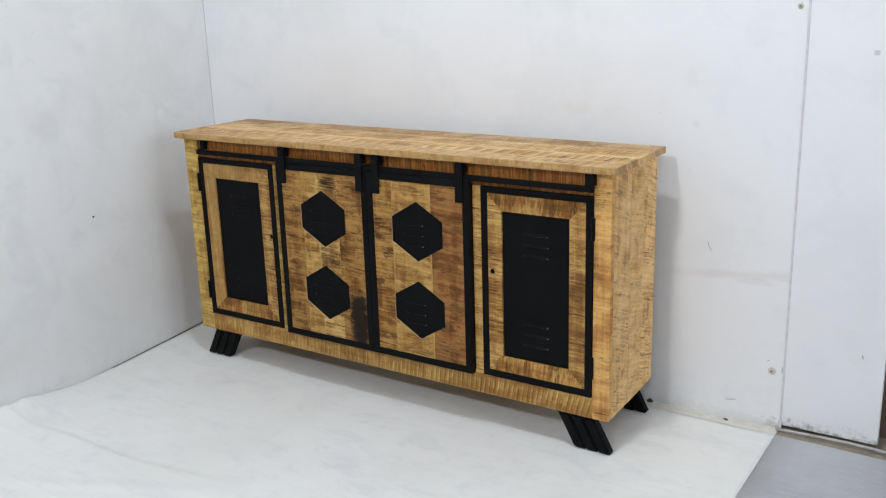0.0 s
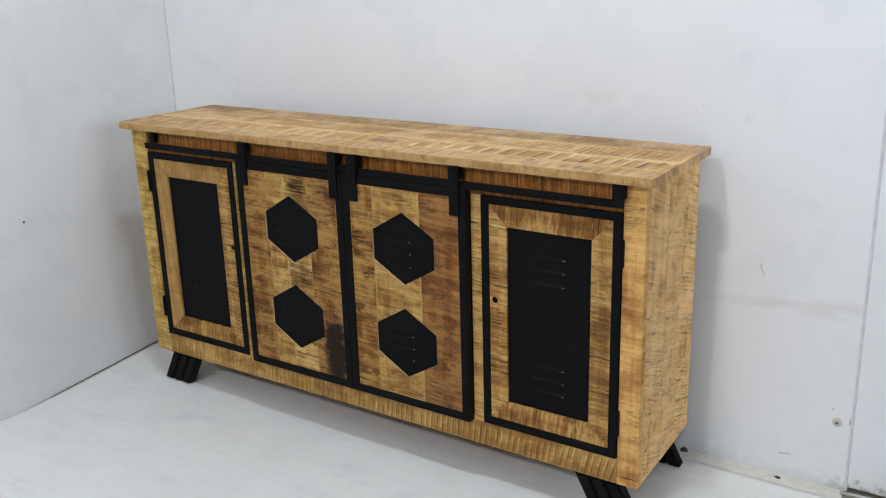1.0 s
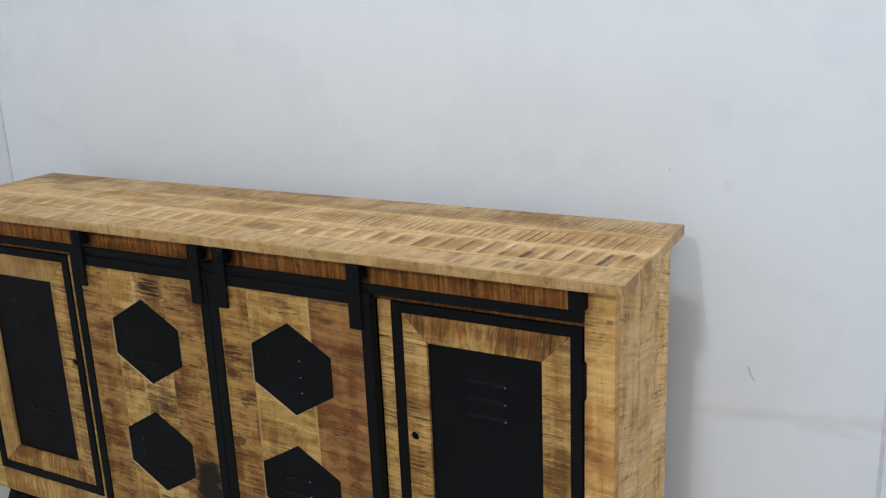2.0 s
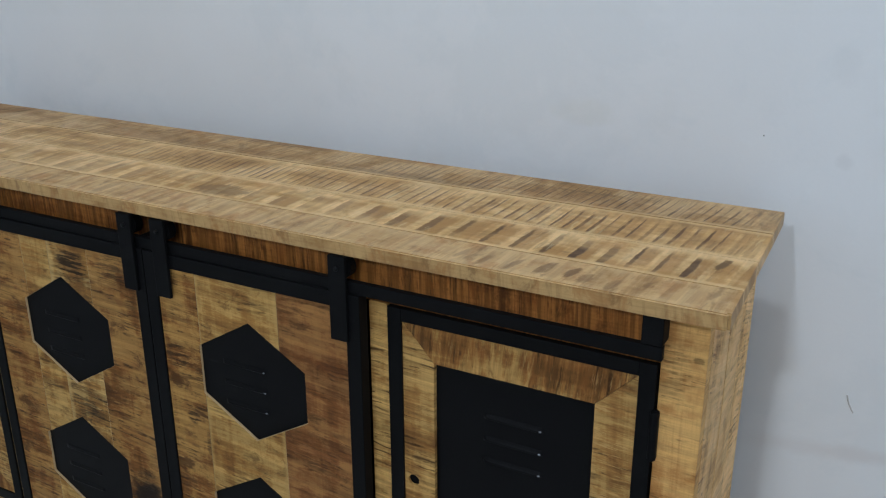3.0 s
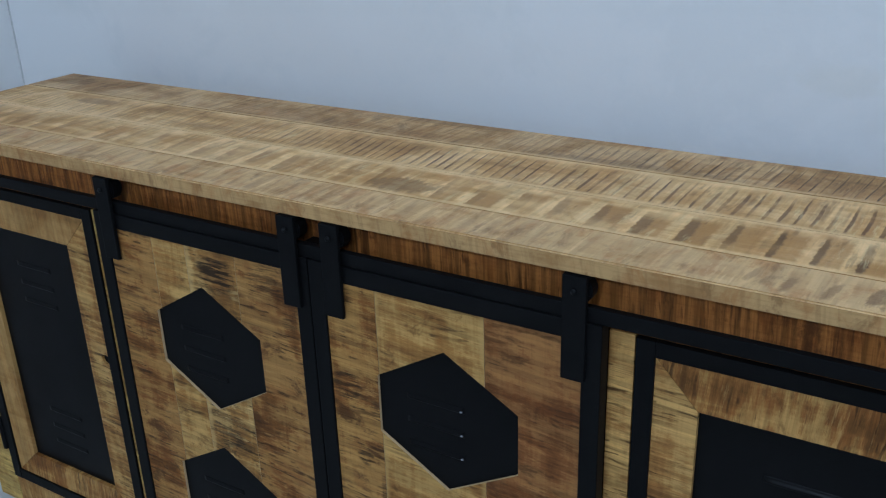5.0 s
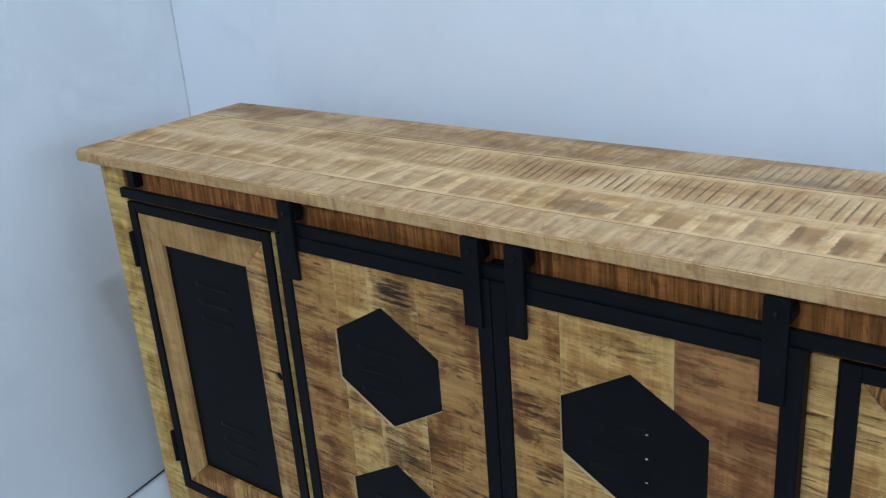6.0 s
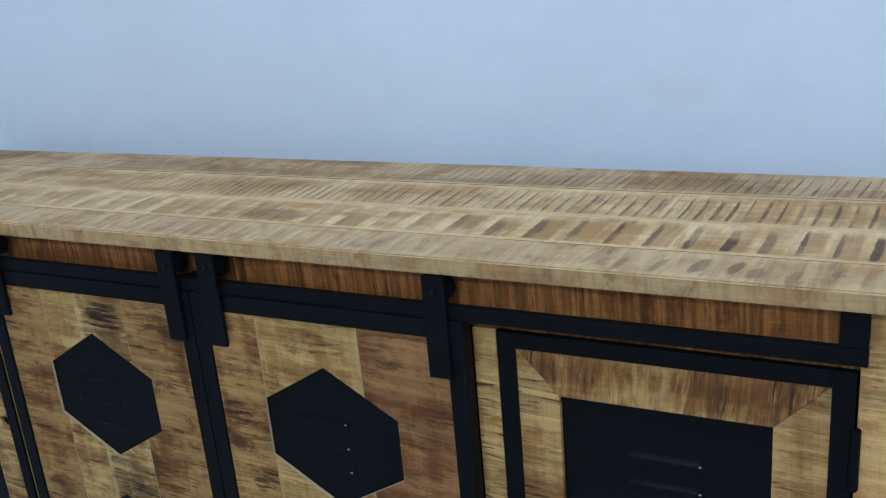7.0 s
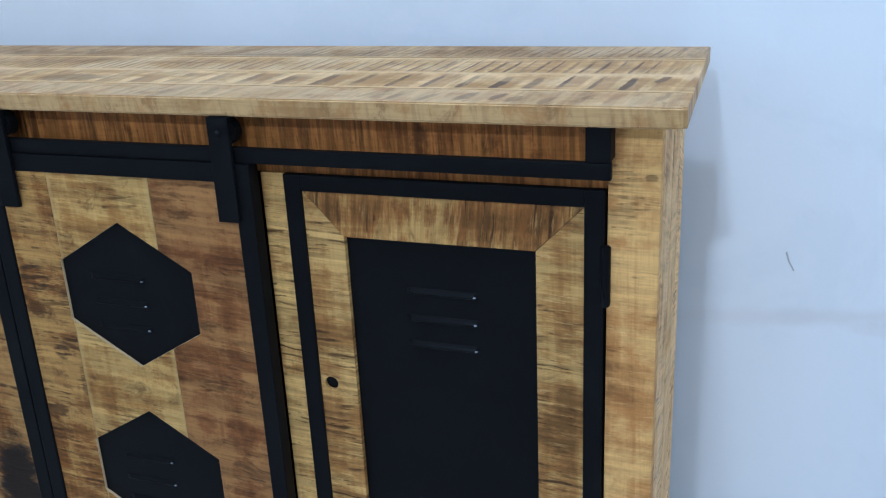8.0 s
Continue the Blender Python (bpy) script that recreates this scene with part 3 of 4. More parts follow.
def room():
    part("floor", box(-4.2, 4.2, -3.2, 3.2, -0.16, -0.006), concrete_mat)
    tagged(bpy.data.objects["floor"], "dirty grey-brown concrete floor under the sheets", "floor", kind="structure")

    wall = part("wall_north", box(CORNER - 0.3, -0.6072, WALL_Y, WALL_Y + 0.02, -0.004, 3.1, 0.0006), wall_paint)
    tagged(wall, "white painted board wall with faint smudges and scuffs", "wall", kind="structure")
    panel = part("wall_panel", box(-0.6012, -0.348, WALL_Y + 0.001, WALL_Y + 0.021, 0.010, 3.1, 0.0006), wall_paint)
    tagged(panel, "white painted wall board with a grimy lower edge", "wall panel", kind="structure")
    seam = part("trim", box(-0.6071, -0.6013, WALL_Y - 0.0006, WALL_Y + 0.018, 0.0, 3.1, 0.0005), batten_mat)
    tagged(seam, "narrow grey-white joint strip between wall boards", "trim", kind="structure")
    brown = part("wall_brown", box(-0.9, 4.1, WALL_Y + 0.09, WALL_Y + 0.2, -0.01, 3.1), brown_wall_mat)
    tagged(brown, "dark brown stained wall behind the boards", "wall", kind="structure")

    # the side board wall, turned slightly into the room
    bm = bmesh.new()
    y0 = -3.1
    xa, xb = CORNER, CORNER + LEAN_IN * (WALL_Y - y0)
    loop = [(xa, WALL_Y - 0.001), (xb, y0), (xb - 0.12, y0), (xa - 0.12, WALL_Y - 0.001)]
    low = [bm.verts.new((x, y, 0.003)) for x, y in loop]
    high = [bm.verts.new((x, y, 3.1)) for x, y in loop]
    bm.faces.new(low)
    bm.faces.new(high)
    for i in range(4):
        bm.faces.new((low[i], low[(i + 1) % 4], high[(i + 1) % 4], high[i]))
    west = part("wall_west", bm, side_paint)
    tagged(west, "white painted side wall with faint dirty blotches", "wall", kind="structure")
    bm = bmesh.new()
    off = 0.0015
    p = [(CORNER + LEAN_IN * (WALL_Y - y) + off, y) for y in (2.29, 1.93)]
    vs = [bm.verts.new((x, y, z)) for (x, y) in p for z in (0.0, 0.0030)]
    vs += [bm.verts.new((x - 0.004, y, z)) for (x, y) in p for z in (0.0, 0.0030)]
    for q in ((0, 1, 3, 2), (4, 6, 7, 5), (0, 2, 6, 4), (1, 5, 7, 3), (0, 4, 5, 1), (2, 3, 7, 6)):
        bm.faces.new([vs[i] for i in q])
    tagged(part("baseboard_gap", bm, gap_dark), "thin dark gap under the side wall", "gap", kind="structure")

    joint = part("corner_joint", box(CORNER - 0.0005, CORNER + 0.0024, WALL_Y - 0.0024, WALL_Y + 0.0005, 0.006, 3.099), joint_mat)
    tagged(joint, "thin grey open joint in the corner of the walls", "joint", kind="structure")

    # the unseen rest of the room, added closed to bounce light, with a daylight window
    tagged(part("wall_south", box(-4.2, 4.1, -3.2, -3.1, -0.01, 3.1), room_bounce_paint), "unseen plain white wall added to bounce light", "wall", kind="structure")
    bm = box(4.1, 4.2, -3.1, 0.20, -0.01, 3.1)
    box(4.1, 4.2, 2.60, 2.695, -0.01, 3.1, bm=bm)
    box(4.1, 4.2, 0.20, 2.60, -0.01, 1.05, bm=bm)
    box(4.1, 4.2, 0.20, 2.60, 2.60, 3.1, bm=bm)
    tagged(part("wall_east", bm, room_bounce_paint), "unseen plain white wall with a window opening, added to bounce light", "wall", kind="structure")
    tagged(part("ceiling", box(-4.2, 4.2, -3.2, 2.8, 3.1, 3.2), room_bounce_paint), "unseen plain white ceiling added to bounce light", "ceiling", kind="structure")

    # sheets on the floor
    bm = bmesh.new()
    nx = 150
    lines = [-2.4 + 0.06 * j for j in range(60)] + [1.2 + 0.006 * j for j in range(100)] + [1.8 + 0.0189 * j for j in range(41)]
    grid = []
    for y in lines:
        row = []
        for i in range(nx + 1):
            s = i / nx
            left = CORNER + LEAN_IN * (WALL_Y - y) + (0.003 if y > 1.93 else -0.003)
            right = -0.604 + 0.012 * (2.55 - y)
            x = left + s * (right - left)
            near = math.exp(-((x - left) / 0.07) ** 2)
            climb = max(0.0, min(1.0, (1.90 - y) / 0.35))
            z = 0.0005 + 0.050 * near * climb * climb
            fold = y - (1.508 + 0.07 * (x + 2.25) + 0.012 * math.sin((x + 2.6) * 9))
            z += 0.004 * math.exp(-(fold / (0.014 if fold > 0 else 0.09)) ** 2) * max(0.0, min(1.0, (-1.68 - x) / 0.5)) * max(0.0, min(1.0, (x + 2.75) / 0.12))
            fold2 = (y - 1.30) - 0.45 * (x + 2.2)
            z += 0.002 * math.exp(-(fold2 / 0.03) ** 2) * max(0.0, min(1.0, (-1.5 - x) / 0.4))
            quiet = max(0.0, min(1.0, (2.1 - y) / 0.3))
            z += (noise.noise((x * 2.3, y * 3.1, 0.4)) + 1) * 0.0022 * quiet
            edge = y
            if y > 2.52:
                edge += 0.004 * noise.noise((x * 9, 3.0, 1.0))
            row.append(bm.verts.new((x, edge, z)))
        grid.append(row)
    for a, b in zip(grid, grid[1:]):
        for i in range(nx):
            bm.faces.new((a[i], a[i + 1], b[i + 1], b[i]))
    rim = bmesh.ops.extrude_face_region(bm, geom=list(bm.faces))
    for v in rim["geom"]:
        if isinstance(v, bmesh.types.BMVert):
            v.co.z -= 0.001
    sheet = smooth(part("floor_sheet", bm, white_sheet_mat))
    tagged(sheet, "thin white floor sheet with soft folds, edges near the walls", "floor sheet")

    bm = bmesh.new()
    pitch, y_a, y_b, x_a, x_b = 0.013, -1.2, 2.557, -0.612, 1.9
    count = int((y_b - y_a) / pitch * 6)
    rows = []
    for j in range(count + 1):
        y = y_b - j * pitch / 6
        z = -0.0008 + 0.00022 * math.sin(j * math.pi / 3)
        curl = [(x_a, 0.0), (-0.5, 0.0), (-0.36, -0.004), (0.2, -0.02), (x_b, -0.05)]
        rows.append([bm.verts.new((x, y + dy * (y - y_a) / (y_b - y_a), z)) for x, dy in curl])
    for a, b in zip(rows, rows[1:]):
        for i in range(len(a) - 1):
            bm.faces.new((a[i], a[i + 1], b[i + 1], b[i]))
    rim = bmesh.ops.extrude_face_region(bm, geom=list(bm.faces))
    for v in rim["geom"]:
        if isinstance(v, bmesh.types.BMVert):
            v.co.z -= 0.0008
    ribbed = smooth(part("ribbed_sheet", bm, grey_sheet_mat))
    tagged(ribbed, "grey ribbed plastic sheet lying beside the white sheet", "floor sheet")

    strip = part("floor_strip", box(CORNER, -0.606, 2.52, WALL_Y - 0.001, -0.005, -0.0012, 0.0005), strip_mat)
    tagged(strip, "narrow cream strip of flooring along the wall", "flooring", kind="structure")

    # conduit along the foot of the boards
    bm = bmesh.new()
    path = [(-0.612, 2.585, 0.004), (-0.52, 2.588, 0.006), (-0.42, 2.590, 0.007), (-0.35, 2.588, 0.006), (-0.25, 2.57, 0.006)]
    for a, b in zip(path, path[1:]):
        rod(a, b, 0.004, 10, bm)
    tagged(smooth(part("conduit", bm, conduit_mat)), "thin grey cable along the foot of the wall", "cable")


room()


def wall_marks():
    for x, z, r in ((-0.637, 0.170, 0.009), (-0.627, 1.176, 0.0065)):
        plug = thing("wall_plug", "yellowed plastic screw plug in the white wall", "wall plug", (x, WALL_Y, z), "wall plugs")
        part("washer", rod((0, -0.0012, 0), (0, 0.006, 0), r * 1.25, 20, bevel=0.0004), screw_mat, plug)
        part("collar", rod((0, -0.0060, 0), (0, 0.004, 0), r * 0.85, 6, bevel=0.0008), steel_mat, plug, "dull steel six-sided screw head")
        part("recess", rod((0, -0.0063, 0), (0, -0.001, 0), r * 0.30, 12), debris_mat, plug, "dark dirty recess of the screw")
    patch = part("patch", box(-0.444, -0.430, WALL_Y - 0.0005, WALL_Y + 0.004, 1.054, 1.066, 0.001), batten_mat)
    tagged(patch, "small greyish square of filler on the wall board", "patch")
    for pts, w in ((((-0.838, 0.526), (-0.834, 0.513), (-0.827, 0.500)), 0.0012), (((-0.762, 0.055), (-0.745, 0.058), (-0.735, 0.060)), 0.0014),
                   (((-0.652, 0.197), (-0.648, 0.200), (-0.646, 0.201)), 0.0012), (((-0.6100, 0.186), (-0.6092, 0.178), (-0.6096, 0.170)), 0.0016), (((-0.406, 0.262), (-0.404, 0.258), (-0.403, 0.252)), 0.002)):
        bm = bmesh.new()
        for a, b in zip(pts, pts[1:]):
            rod((a[0], WALL_Y, a[1]), (b[0], WALL_Y, b[1]), w, 8, bm)
        tagged(part("scuff", bm, scuff_mat), "small grey scratch in the white wall paint", "scuff", "wall scuffs")
    for place, size, words in (((CORNER + LEAN_IN * (WALL_Y - 1.93) + 0.001, 1.93, 0.545), 0.0035, "dark speck on the white side wall"), ((-0.993, WALL_Y, 0.885), 0.0011, "small dark speck on the white back wall")):
        bm = bmesh.new()
        bmesh.ops.create_icosphere(bm, subdivisions=1, radius=size, matrix=Matrix.Translation(place))
        tagged(part("speck", bm, debris_mat), words, "speck", "specks on the walls")
    for x, y, s, tall in ((-0.992, 2.592, 0.010, 1.7), (-0.755, 2.585, 0.011, 0.7), (-0.735, 2.568, 0.005, 0.7)):
        bm = bmesh.new()
        bmesh.ops.create_icosphere(bm, subdivisions=2, radius=s)
        for v in bm.verts:
            k = 1 + 0.45 * noise.noise(v.co * 90 + Vector((x * 50, 0, 0)))
            v.co = Vector((x + v.co.x * k, y + v.co.y * k * 0.6, -0.006 + abs(v.co.z) * k * tall))
        tagged(part("crumb", bm, debris_mat), "small dark crumb of plaster by the wall", "debris", "crumbs by the wall")


wall_marks()


# ---- the sideboard ----
BASE = Vector((-1.745, 2.195, 0.0))
LEFT, RIGHT, DEPTH, LOW, UNDER, HIGH = -0.782, 0.788, 0.342, 0.104, 0.787, 0.806


def louvre(x0, x1, y, z, parent, deep=0.0030, metal=None, worn_or_glint=True):
    """A pressed vent: a low rounded hood with its mouth below and a pale bead painting the light's glint at one end."""
    bm = bmesh.new()
    long, across, tall = 16, 6, 0.0080
    rows = []
    for i in range(long + 1):
        s = i / long
        taper = math.sin(min(1.0, min(s, 1 - s) / 0.10) * math.pi / 2)
        row = []
        for j in range(across + 1):
            a = j / across
            out = deep * taper * math.sin(math.pi * a ** 2.2) if a < 1 else 0.0
            row.append(bm.verts.new((x0 + s * (x1 - x0), y - 0.0002 - out, z + tall * (0.5 - a))))
        rows.append(row)
    for a, b in zip(rows, rows[1:]):
        for j in range(across):
            bm.faces.new((a[j], b[j], b[j + 1], a[j + 1]))
    border = [e for e in bm.edges if e.is_boundary]
    made = bmesh.ops.extrude_edge_only(bm, edges=border)["geom"]
    for v in made:
        if isinstance(v, bmesh.types.BMVert):
            v.co.y += 0.0006
    before = set(bm.faces)
    glint = Matrix.Translation((x1 - 0.0035, y - 0.0018, z - 0.0012)) @ Matrix.Diagonal((1.5, 1.0, 0.8, 1.0))
    if worn_or_glint:
        bmesh.ops.create_icosphere(bm, subdivisions=2, radius=0.00125, matrix=glint)
    for f in bm.faces:
        if f not in before:
            f.material_index = 1
    return smooth(part("louvre", bm, [metal or vent_black, glint_metal], parent))


def frame_bars(door, x0, x1, z0, z1, w, y0, y1, bevel, left=0.0, top=0.0):
    """The four iron flats round a door; left, top: widths where they differ from w."""
    left, top = left or w, top or w
    for ends in ((x0, x0 + left, y0, y1, z0, z1), (x1 - w, x1, y0, y1, z0, z1),
                 (x0 + left, x1 - w, y0 + 0.0003, y1, z1 - top, z1), (x0 + left, x1 - w, y0 + 0.0003, y1, z0, z0 + w)):
        part("frame_bar", box(*ends, bevel), iron, door, "black iron flat bar")


def hole_board(loop, hole, y0, y1):
    """A board on a loop of (x, z) with a round hole through it: centre and radius."""
    bm = bmesh.new()
    sides = 20
    ring = [(hole[0] + hole[2] * math.cos(2 * math.pi * i / sides), hole[1] + hole[2] * math.sin(2 * math.pi * i / sides)) for i in range(sides)]
    layers = []
    for y in (y0, y1):
        out = [bm.verts.new((x, y, z)) for x, z in loop]
        inn = [bm.verts.new((x, y, z)) for x, z in ring]
        edges = [bm.edges.new((a[i], a[(i + 1) % len(a)])) for a in (out, inn) for i in range(len(a))]
        bmesh.ops.triangle_fill(bm, use_beauty=True, use_dissolve=False, edges=edges)
        layers.append((out, inn))
    for k in (0, 1):
        a, b = layers[0][k], layers[1][k]
        for i in range(len(a)):
            bm.faces.new((a[i], a[(i + 1) % len(a)], b[(i + 1) % len(a)], b[i]))
    return bm


def hinged_door(board, x0, x1, px0, px1, hinge_x, lock_x, deep, metal, woods):
    """Iron frame, mitred wooden frame and a vented black panel. Coordinates in the sideboard's own axes."""
    z0, z1, pz0, pz1, w = 0.166, 0.722, 0.232, 0.656, 0.0195
    door = part("hinged_door", box(px0 - 0.004, px1 + 0.004, 0.0060, 0.0073, pz0 - 0.004, pz1 + 0.004), sheet_black, board, "hinged door with a matt black vented sheet-metal panel")
    frame_bars(door, x0, x1, z0, z1, w, -0.004, 0.016, 0.0012, top=0.0175)
    ix0, ix1, iz0, iz1 = x0 + w, x1 - w, z0 + w, z1 - 0.0175
    g = 0.0004
    face, back = -0.0005, 0.014
    top = [(ix0 + g, iz1), (px0 + g, pz1), (px1 - g, pz1), (ix1 - g, iz1)]
    low = [(ix0 + g, iz0), (ix1 - g, iz0), (px1 - g, pz0), (px0 + g, pz0)]
    left = [(ix0, iz0 + g), (px0, pz0 + g), (px0, pz1 - g), (ix0, iz1 - g)]
    right = [(ix1, iz0 + g), (ix1, iz1 - g), (px1, pz1 - g), (px1, pz0 + g)]
    part("door_rail", prism(top, face, back), woods[0], door, "mitred mango-wood rail")
    part("door_rail", prism(low, face, back), woods[1], door, "mitred mango-wood rail")
    for loop, here, grain in ((left, lock_x < (x0 + x1) / 2, woods[2]), (right, lock_x > (x0 + x1) / 2, woods[3])):
        bm = hole_board(loop, (lock_x, 0.480, 0.0080), face, back) if here else prism(loop, face, back)
        part("door_stile", bm, grain, door, "mitred mango-wood stile")
    # a black disc set shallow in the hole paints the shade inside it
    part("keyhole_shade", rod((lock_x, 0.0035, 0.480), (lock_x, 0.02, 0.480), 0.010, 16), sheet_black, door, "black disc painting the shade inside the key hole")
    mid = (px0 + px1) / 2 + 0.001
    for z in (0.599, 0.568, 0.538, 0.340, 0.309, 0.279):
        louvre(mid - 0.039, mid + 0.039, 0.0060, z, door, deep, metal, metal is vent_black)
    for z in (0.637, 0.253):
        bm = rod((hinge_x, -0.004, z - 0.031), (hinge_x, -0.004, z + 0.031), 0.0048, 14, bevel=0.001)
        box(hinge_x - 0.0045, hinge_x + 0.0045, -0.004, 0.002, z - 0.029, z + 0.029, 0.0005, bm)
        part("hinge", bm, iron, door, "black butt hinge")


HEX = [(0.0, 0.090), (-0.0895, 0.0375), (-0.0895, -0.0375), (0.0, -0.090), (0.0895, -0.0375), (0.0895, 0.0375)]


def sliding_door(board, x0, x1, cx, seams, straps, left, woods):
    """Iron-framed barn door of upright planks with two six-sided windows onto a black vented panel."""
    z0, z1, w = 0.168, 0.7365, 0.0205
    y0, y1 = -0.026, -0.008
    door = part("sliding_door", box(x0 + 0.012, x1 - 0.012, y0 + 0.0065, y0 + 0.0077, z0 + 0.012, z1 - 0.012), sheet_black, board, "sliding barn door backed with a matt black sheet-metal panel")
    frame_bars(door, x0, x1, z0, z1, w, y0, y1, 0.0012, left)
    ends = [x0 + left, *seams, x1 - w]
    for a, b, grain in zip(ends, ends[1:], woods):
        bm = bmesh.new()
        for lo, hi, cz in ((z0 + w, 0.452, 0.332), (0.452, z1 - w, 0.5715)):
            rest = [(a + 0.0003, lo), (b - 0.0003, lo), (b - 0.0003, hi), (a + 0.0003, hi)]
            pts = [(cx + x, cz + z) for x, z in HEX]
            for p, q in zip(pts, pts[1:] + pts[:1]):
                outside = clip(rest, p, q, False)
                if len(outside) > 2 and area(outside) > 1e-7:
                    prism(outside, y0 + 0.0025, y0 + 0.0062, bm, 1)
                rest = clip(rest, p, q, True)
                if len(rest) < 3:
                    break
        bmesh.ops.remove_doubles(bm, verts=bm.verts, dist=1e-6)
        for piece in islands(bm):
            part("plank", piece, [grain, raw_edge], door)
    for zs in ((0.592, 0.561, 0.530), (0.352, 0.320, 0.290)):
        for z in zs:
            louvre(cx - 0.053, cx + 0.022, y0 + 0.0065, z, door, 0.0007 if cx > 0 else 0.0004, sheet_black, cx > 0)
    for sx in straps:
        bm = box(sx - 0.0125, sx + 0.0125, y0 - 0.0055, y0 - 0.0003, 0.674, 0.7862, 0.001)
        box(sx - 0.0125, sx + 0.0125, y0 - 0.0003, y0 + 0.010, 0.7815, 0.7862, 0.0005, bm)
        strap = part("hanger", bm, iron, door, "black iron hanger strap")
        for z in (0.770,):
            smooth(part("bolt", rod((sx, y0 - 0.0085, z), (sx, y0 - 0.004, z), 0.0031, 12, bevel=0.001), bolt_metal, door, "dark bolt head"))
        bm = rod((sx + 0.001, y0 + 0.001, 0.7694), (sx + 0.001, y0 + 0.017, 0.7694), 0.0148, 24, bevel=0.0015)
        part("roller", bm, iron, door, "black roller running on the rail")


def leg(board, x_low, lean, y):
    """Three slanting black bars side by side under a mounting plate."""
    across = 0.0345
    head = x_low - lean * 0.052
    plate = part("leg", box(head - 0.056, head + 0.056, y, y + 0.034, LOW - 0.006, LOW - 0.0005, 0.001), iron, board, "black iron leg of three slanting bars")
    for i in range(3):
        c = x_low + (i - 1) * 0.037
        bm = bmesh.new()
        loop_low = [(c - across / 2, y), (c + across / 2, y), (c + across / 2, y + 0.03), (c - across / 2, y + 0.03)]
        low = [bm.verts.new((x, yy, 0.0025)) for x, yy in loop_low]
        high = [bm.verts.new((x - lean * 0.052, yy, LOW - 0.005)) for x, yy in loop_low]
        bm.faces.new(low)
        bm.faces.new(high)
        for k in range(4):
            bm.faces.new((low[k], low[(k + 1) % 4], high[(k + 1) % 4], high[k]))
        bmesh.ops.recalc_face_normals(bm, faces=bm.faces)
        bmesh.ops.bevel(bm, geom=list(bm.edges), offset=0.004, segments=2, affect="EDGES")
        part("bar", bm, iron, plate)


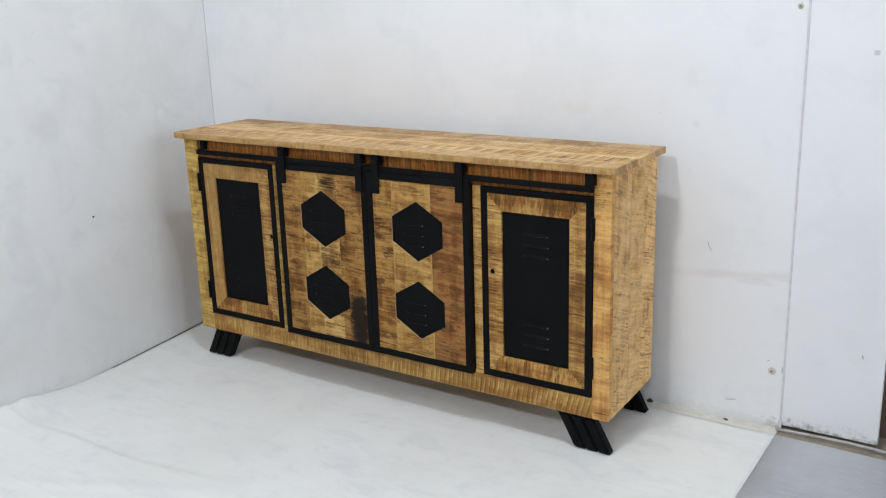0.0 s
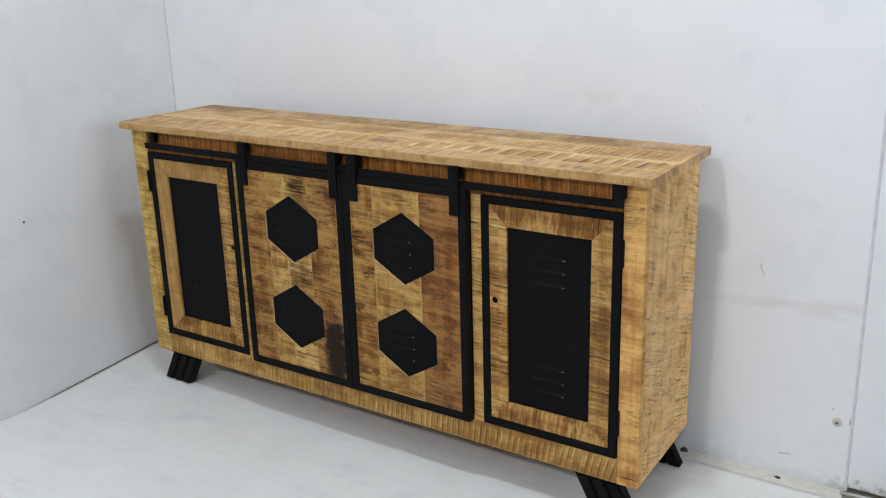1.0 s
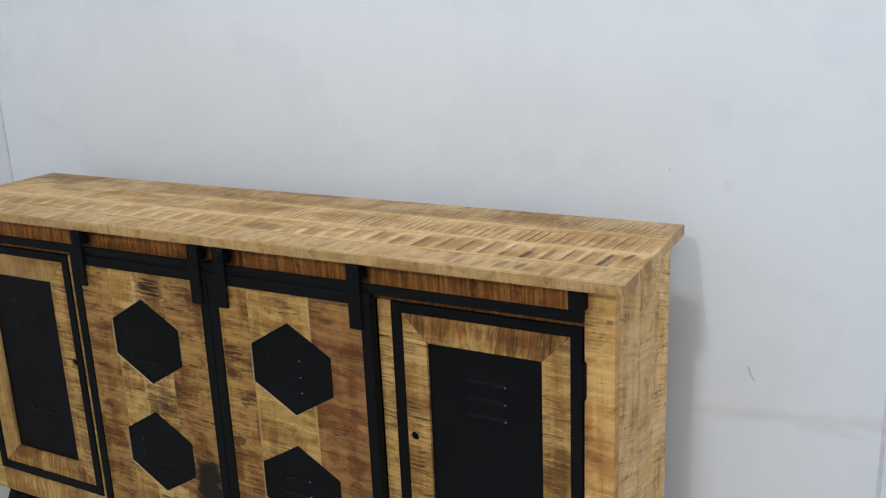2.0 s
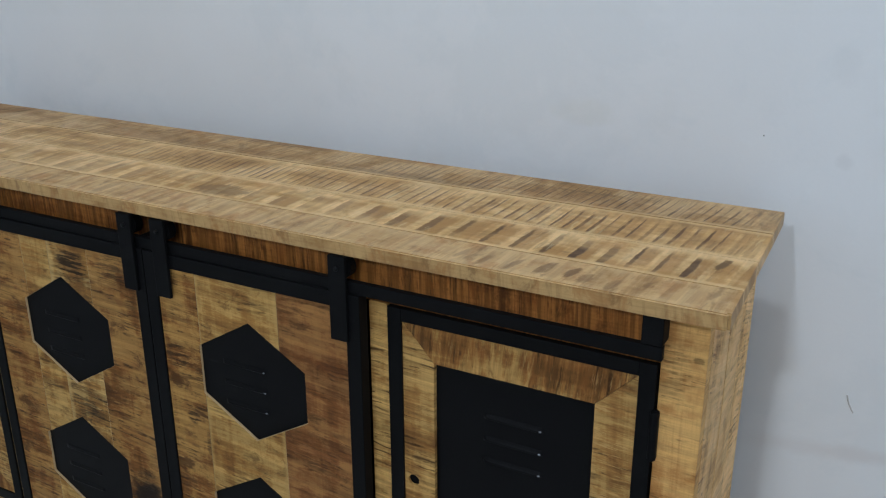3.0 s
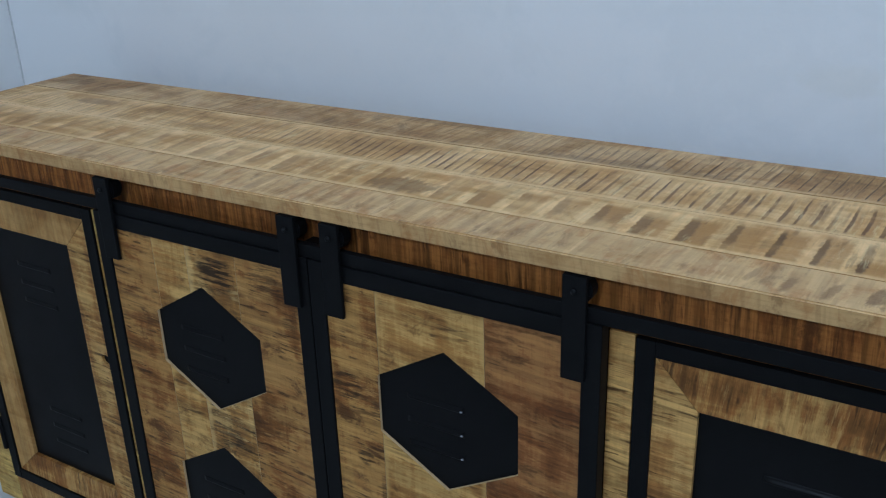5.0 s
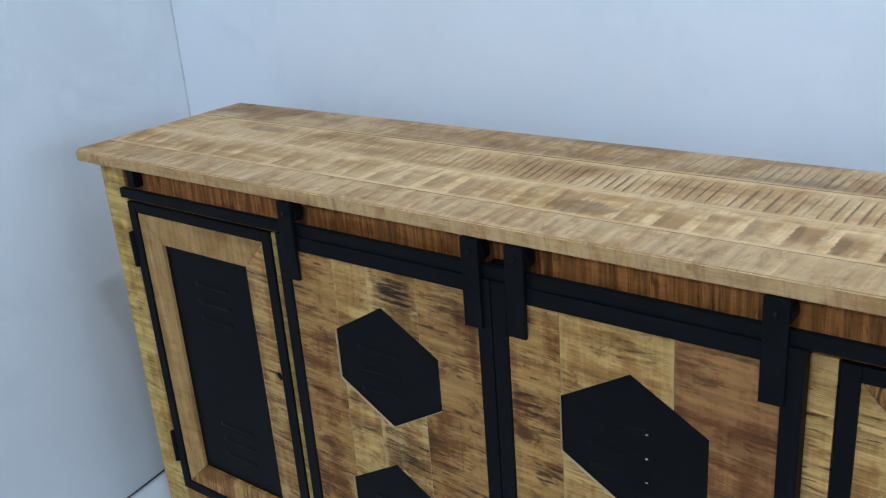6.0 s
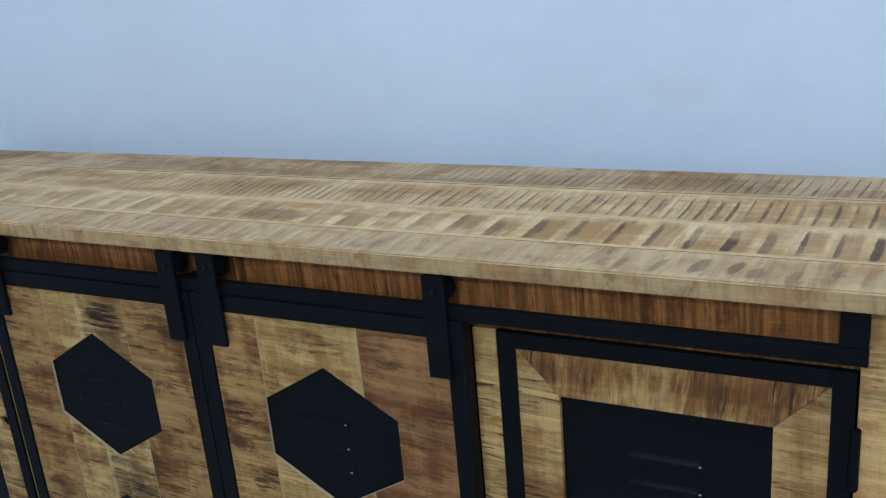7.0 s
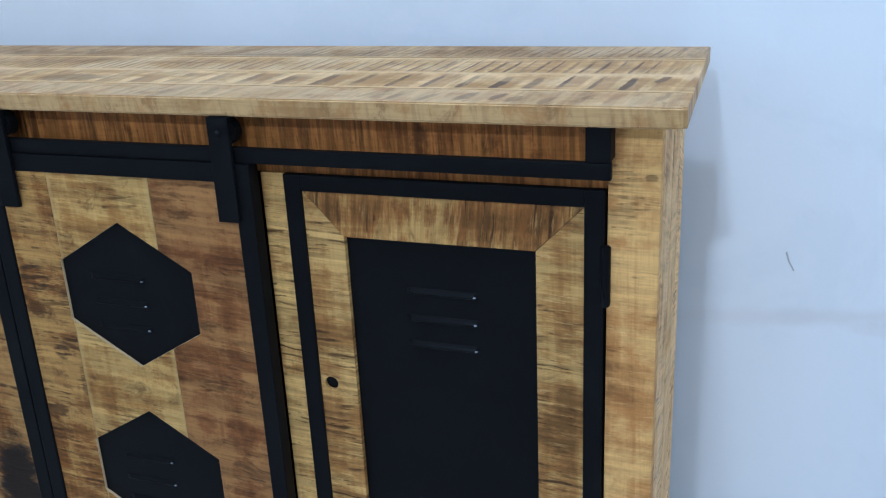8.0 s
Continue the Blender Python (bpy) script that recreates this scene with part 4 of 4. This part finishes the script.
def sideboard():
    board = thing("sideboard", "rough-sawn mango wood sideboard with black iron barn doors on slanted legs", "sideboard", BASE)
    # carcass
    part("back_panel", box(LEFT + 0.02, RIGHT - 0.034, DEPTH - 0.012, DEPTH - 0.004, LOW + 0.004, UNDER - 0.002), wood_level, board)
    part("bottom_panel", box(LEFT + 0.02, RIGHT - 0.034, 0.022, DEPTH - 0.013, LOW + 0.003, LOW + 0.018), wood_level, board)
    # thin black sheet added in place of the shaded inside of the cabinet
    part("shade_panel", box(LEFT + 0.02, RIGHT - 0.02, 0.0205, 0.0215, LOW + 0.02, UNDER - 0.002), sheet_black, board, "added black sheet standing in for the shade behind the doors")
    part("stile", box(LEFT, -0.7215, 0.0, 0.020, LOW, UNDER, 0.0012), wood_ochre, board, "rough mango-wood front stile")
    part("stile", box(0.7395, RIGHT, 0.0, 0.020, LOW, UNDER, 0.0012), wood_calm, board, "rough mango-wood front stile")
    part("middle_stile", box(-0.3792, -0.310, -0.001, 0.020, 0.1655, 0.722, 0.0008), wood_ochre, board)
    part("middle_stile", box(0.372, 0.3985, 0.0, 0.020, 0.1655, 0.722, 0.0008), wood_upright, board)
    part("bottom_rail", box(-0.721, 0.739, 0.0005, 0.020, LOW, 0.165, 0.0012), wood_bottom, board, "rough mango-wood bottom rail")
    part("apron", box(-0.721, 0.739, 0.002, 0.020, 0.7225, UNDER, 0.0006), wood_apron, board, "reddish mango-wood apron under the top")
    # sides of upright boards
    for x0, x1, toe in ((RIGHT - 0.020, RIGHT, 0.040), (LEFT, LEFT + 0.020, 0.0)):
        def toed(bm):
            for v in bm.verts:
                v.co.x -= (v.co.y - 0.020) * toe  # this side closes in towards the wall
            return bm
        side = part("side_panel", toed(box(x0 + 0.004, x1 - 0.004, 0.0205, DEPTH - 0.001, LOW + 0.001, UNDER - 0.001)), wood_side[1], board)
        ys = [0.0205, 0.140, 0.236, DEPTH]
        for i, (a, b) in enumerate(zip(ys, ys[1:])):
            proud = (0.0, 0.0006, 0.0002)[i]
            part("side_board", toed(box(x0 - (proud if x0 < 0 else 0), x1 + (proud if x0 > 0 else 0), a + 0.0002, b - 0.0002, LOW, UNDER, 0.0007)), wood_side[i], side)
    # top of long boards
    top = part("tabletop", box(-0.797, 0.797, -0.024, 0.3285, UNDER - 0.0008, UNDER + 0.003), wood_top_back, board, "sawn mango-wood top of long boards")
    ys = [-0.029, 0.038, 0.131, 0.235, 0.331]
    mats = [wood_top_front, wood_top_wide, wood_top_ribbed, wood_top_back]
    for i, (a, b) in enumerate(zip(ys, ys[1:])):
        lift = (0.0, 0.0003, -0.0002, 0.0002)[i]
        bm = box(-0.805, 0.802, a + 0.00015, b - 0.00015, UNDER + 0.0005, HIGH + lift)
        if i == 0:
            worn_or_glint = [e for e in bm.edges if all(v.co.y < 0 for v in e.verts) and abs(e.verts[0].co.z - e.verts[1].co.z) > 0.001]
            for e, r in [(e, 0.008 if e.verts[0].co.x < 0 else 0.003) for e in worn_or_glint]:
                bmesh.ops.bevel(bm, geom=[e], offset=r, segments=4, affect="EDGES")
            worn_or_glint = [e for e in bm.edges if all(v.co.y < 0.0 for v in e.verts) and abs(e.verts[0].co.z - e.verts[1].co.z) < 0.001]
            bmesh.ops.bevel(bm, geom=worn_or_glint, offset=0.0016, segments=3, affect="EDGES")
        else:
            bmesh.ops.bevel(bm, geom=list(bm.edges), offset=0.0008, segments=2, affect="EDGES")
        for v in bm.verts:
            if v.co.x > 0.7:
                v.co.x += (0.331 - v.co.y) * 0.025  # the end is cut slightly out of square
        for f in bm.faces:
            f.material_index = 1 if f.normal.y < -0.8 else 0
        part("top_board", bm, [mats[i], wood_edge], top)
    # doors
    hinged_door(board, -0.7195, -0.3795, -0.650, -0.447, -0.7235, -0.409, 0.0004, sheet_black, (wood_smooth, wood_level, wood_smooth, wood_upright))
    hinged_door(board, 0.4005, 0.7375, 0.464, 0.670, 0.7388, 0.433, 0.0028, vent_black, (wood_level, wood_level, wood_upright, wood_upright))
    sliding_door(board, -0.3415, 0.0175, -0.160, (-0.240, -0.181, -0.098), (-0.311, -0.005), 0.0205, (door_brown, door_yellow, door_pale, door_brown))
    sliding_door(board, 0.0190, 0.3745, 0.195, (0.108, 0.245), (0.056, 0.347), 0.0205, (door_dark, door_gold, door_red))
    # rail for the sliding doors
    rail = part("rail", box(-0.702, 0.746, -0.0235, -0.0145, 0.7370, 0.7530, 0.0012), iron, board, "black iron barn-door rail")
    for x, half, front in ((-0.680, 0.0090, -0.0150), (0.734, 0.0115, -0.0235)):
        part("bracket", box(x - half, x + half, front, 0.0015, 0.7535, 0.7860, 0.001), iron, rail, "black iron rail bracket")
    for x in (0.018,):
        part("spacer", box(x - 0.010, x + 0.010, -0.0140, 0.0015, 0.739, 0.753, 0.001), iron, rail)
    # legs
    for x, lean in ((-0.723, -1), (0.739, 1)):
        leg(board, x, lean, 0.006)
        leg(board, x - 0.015 * lean, lean, 0.302)


sideboard()
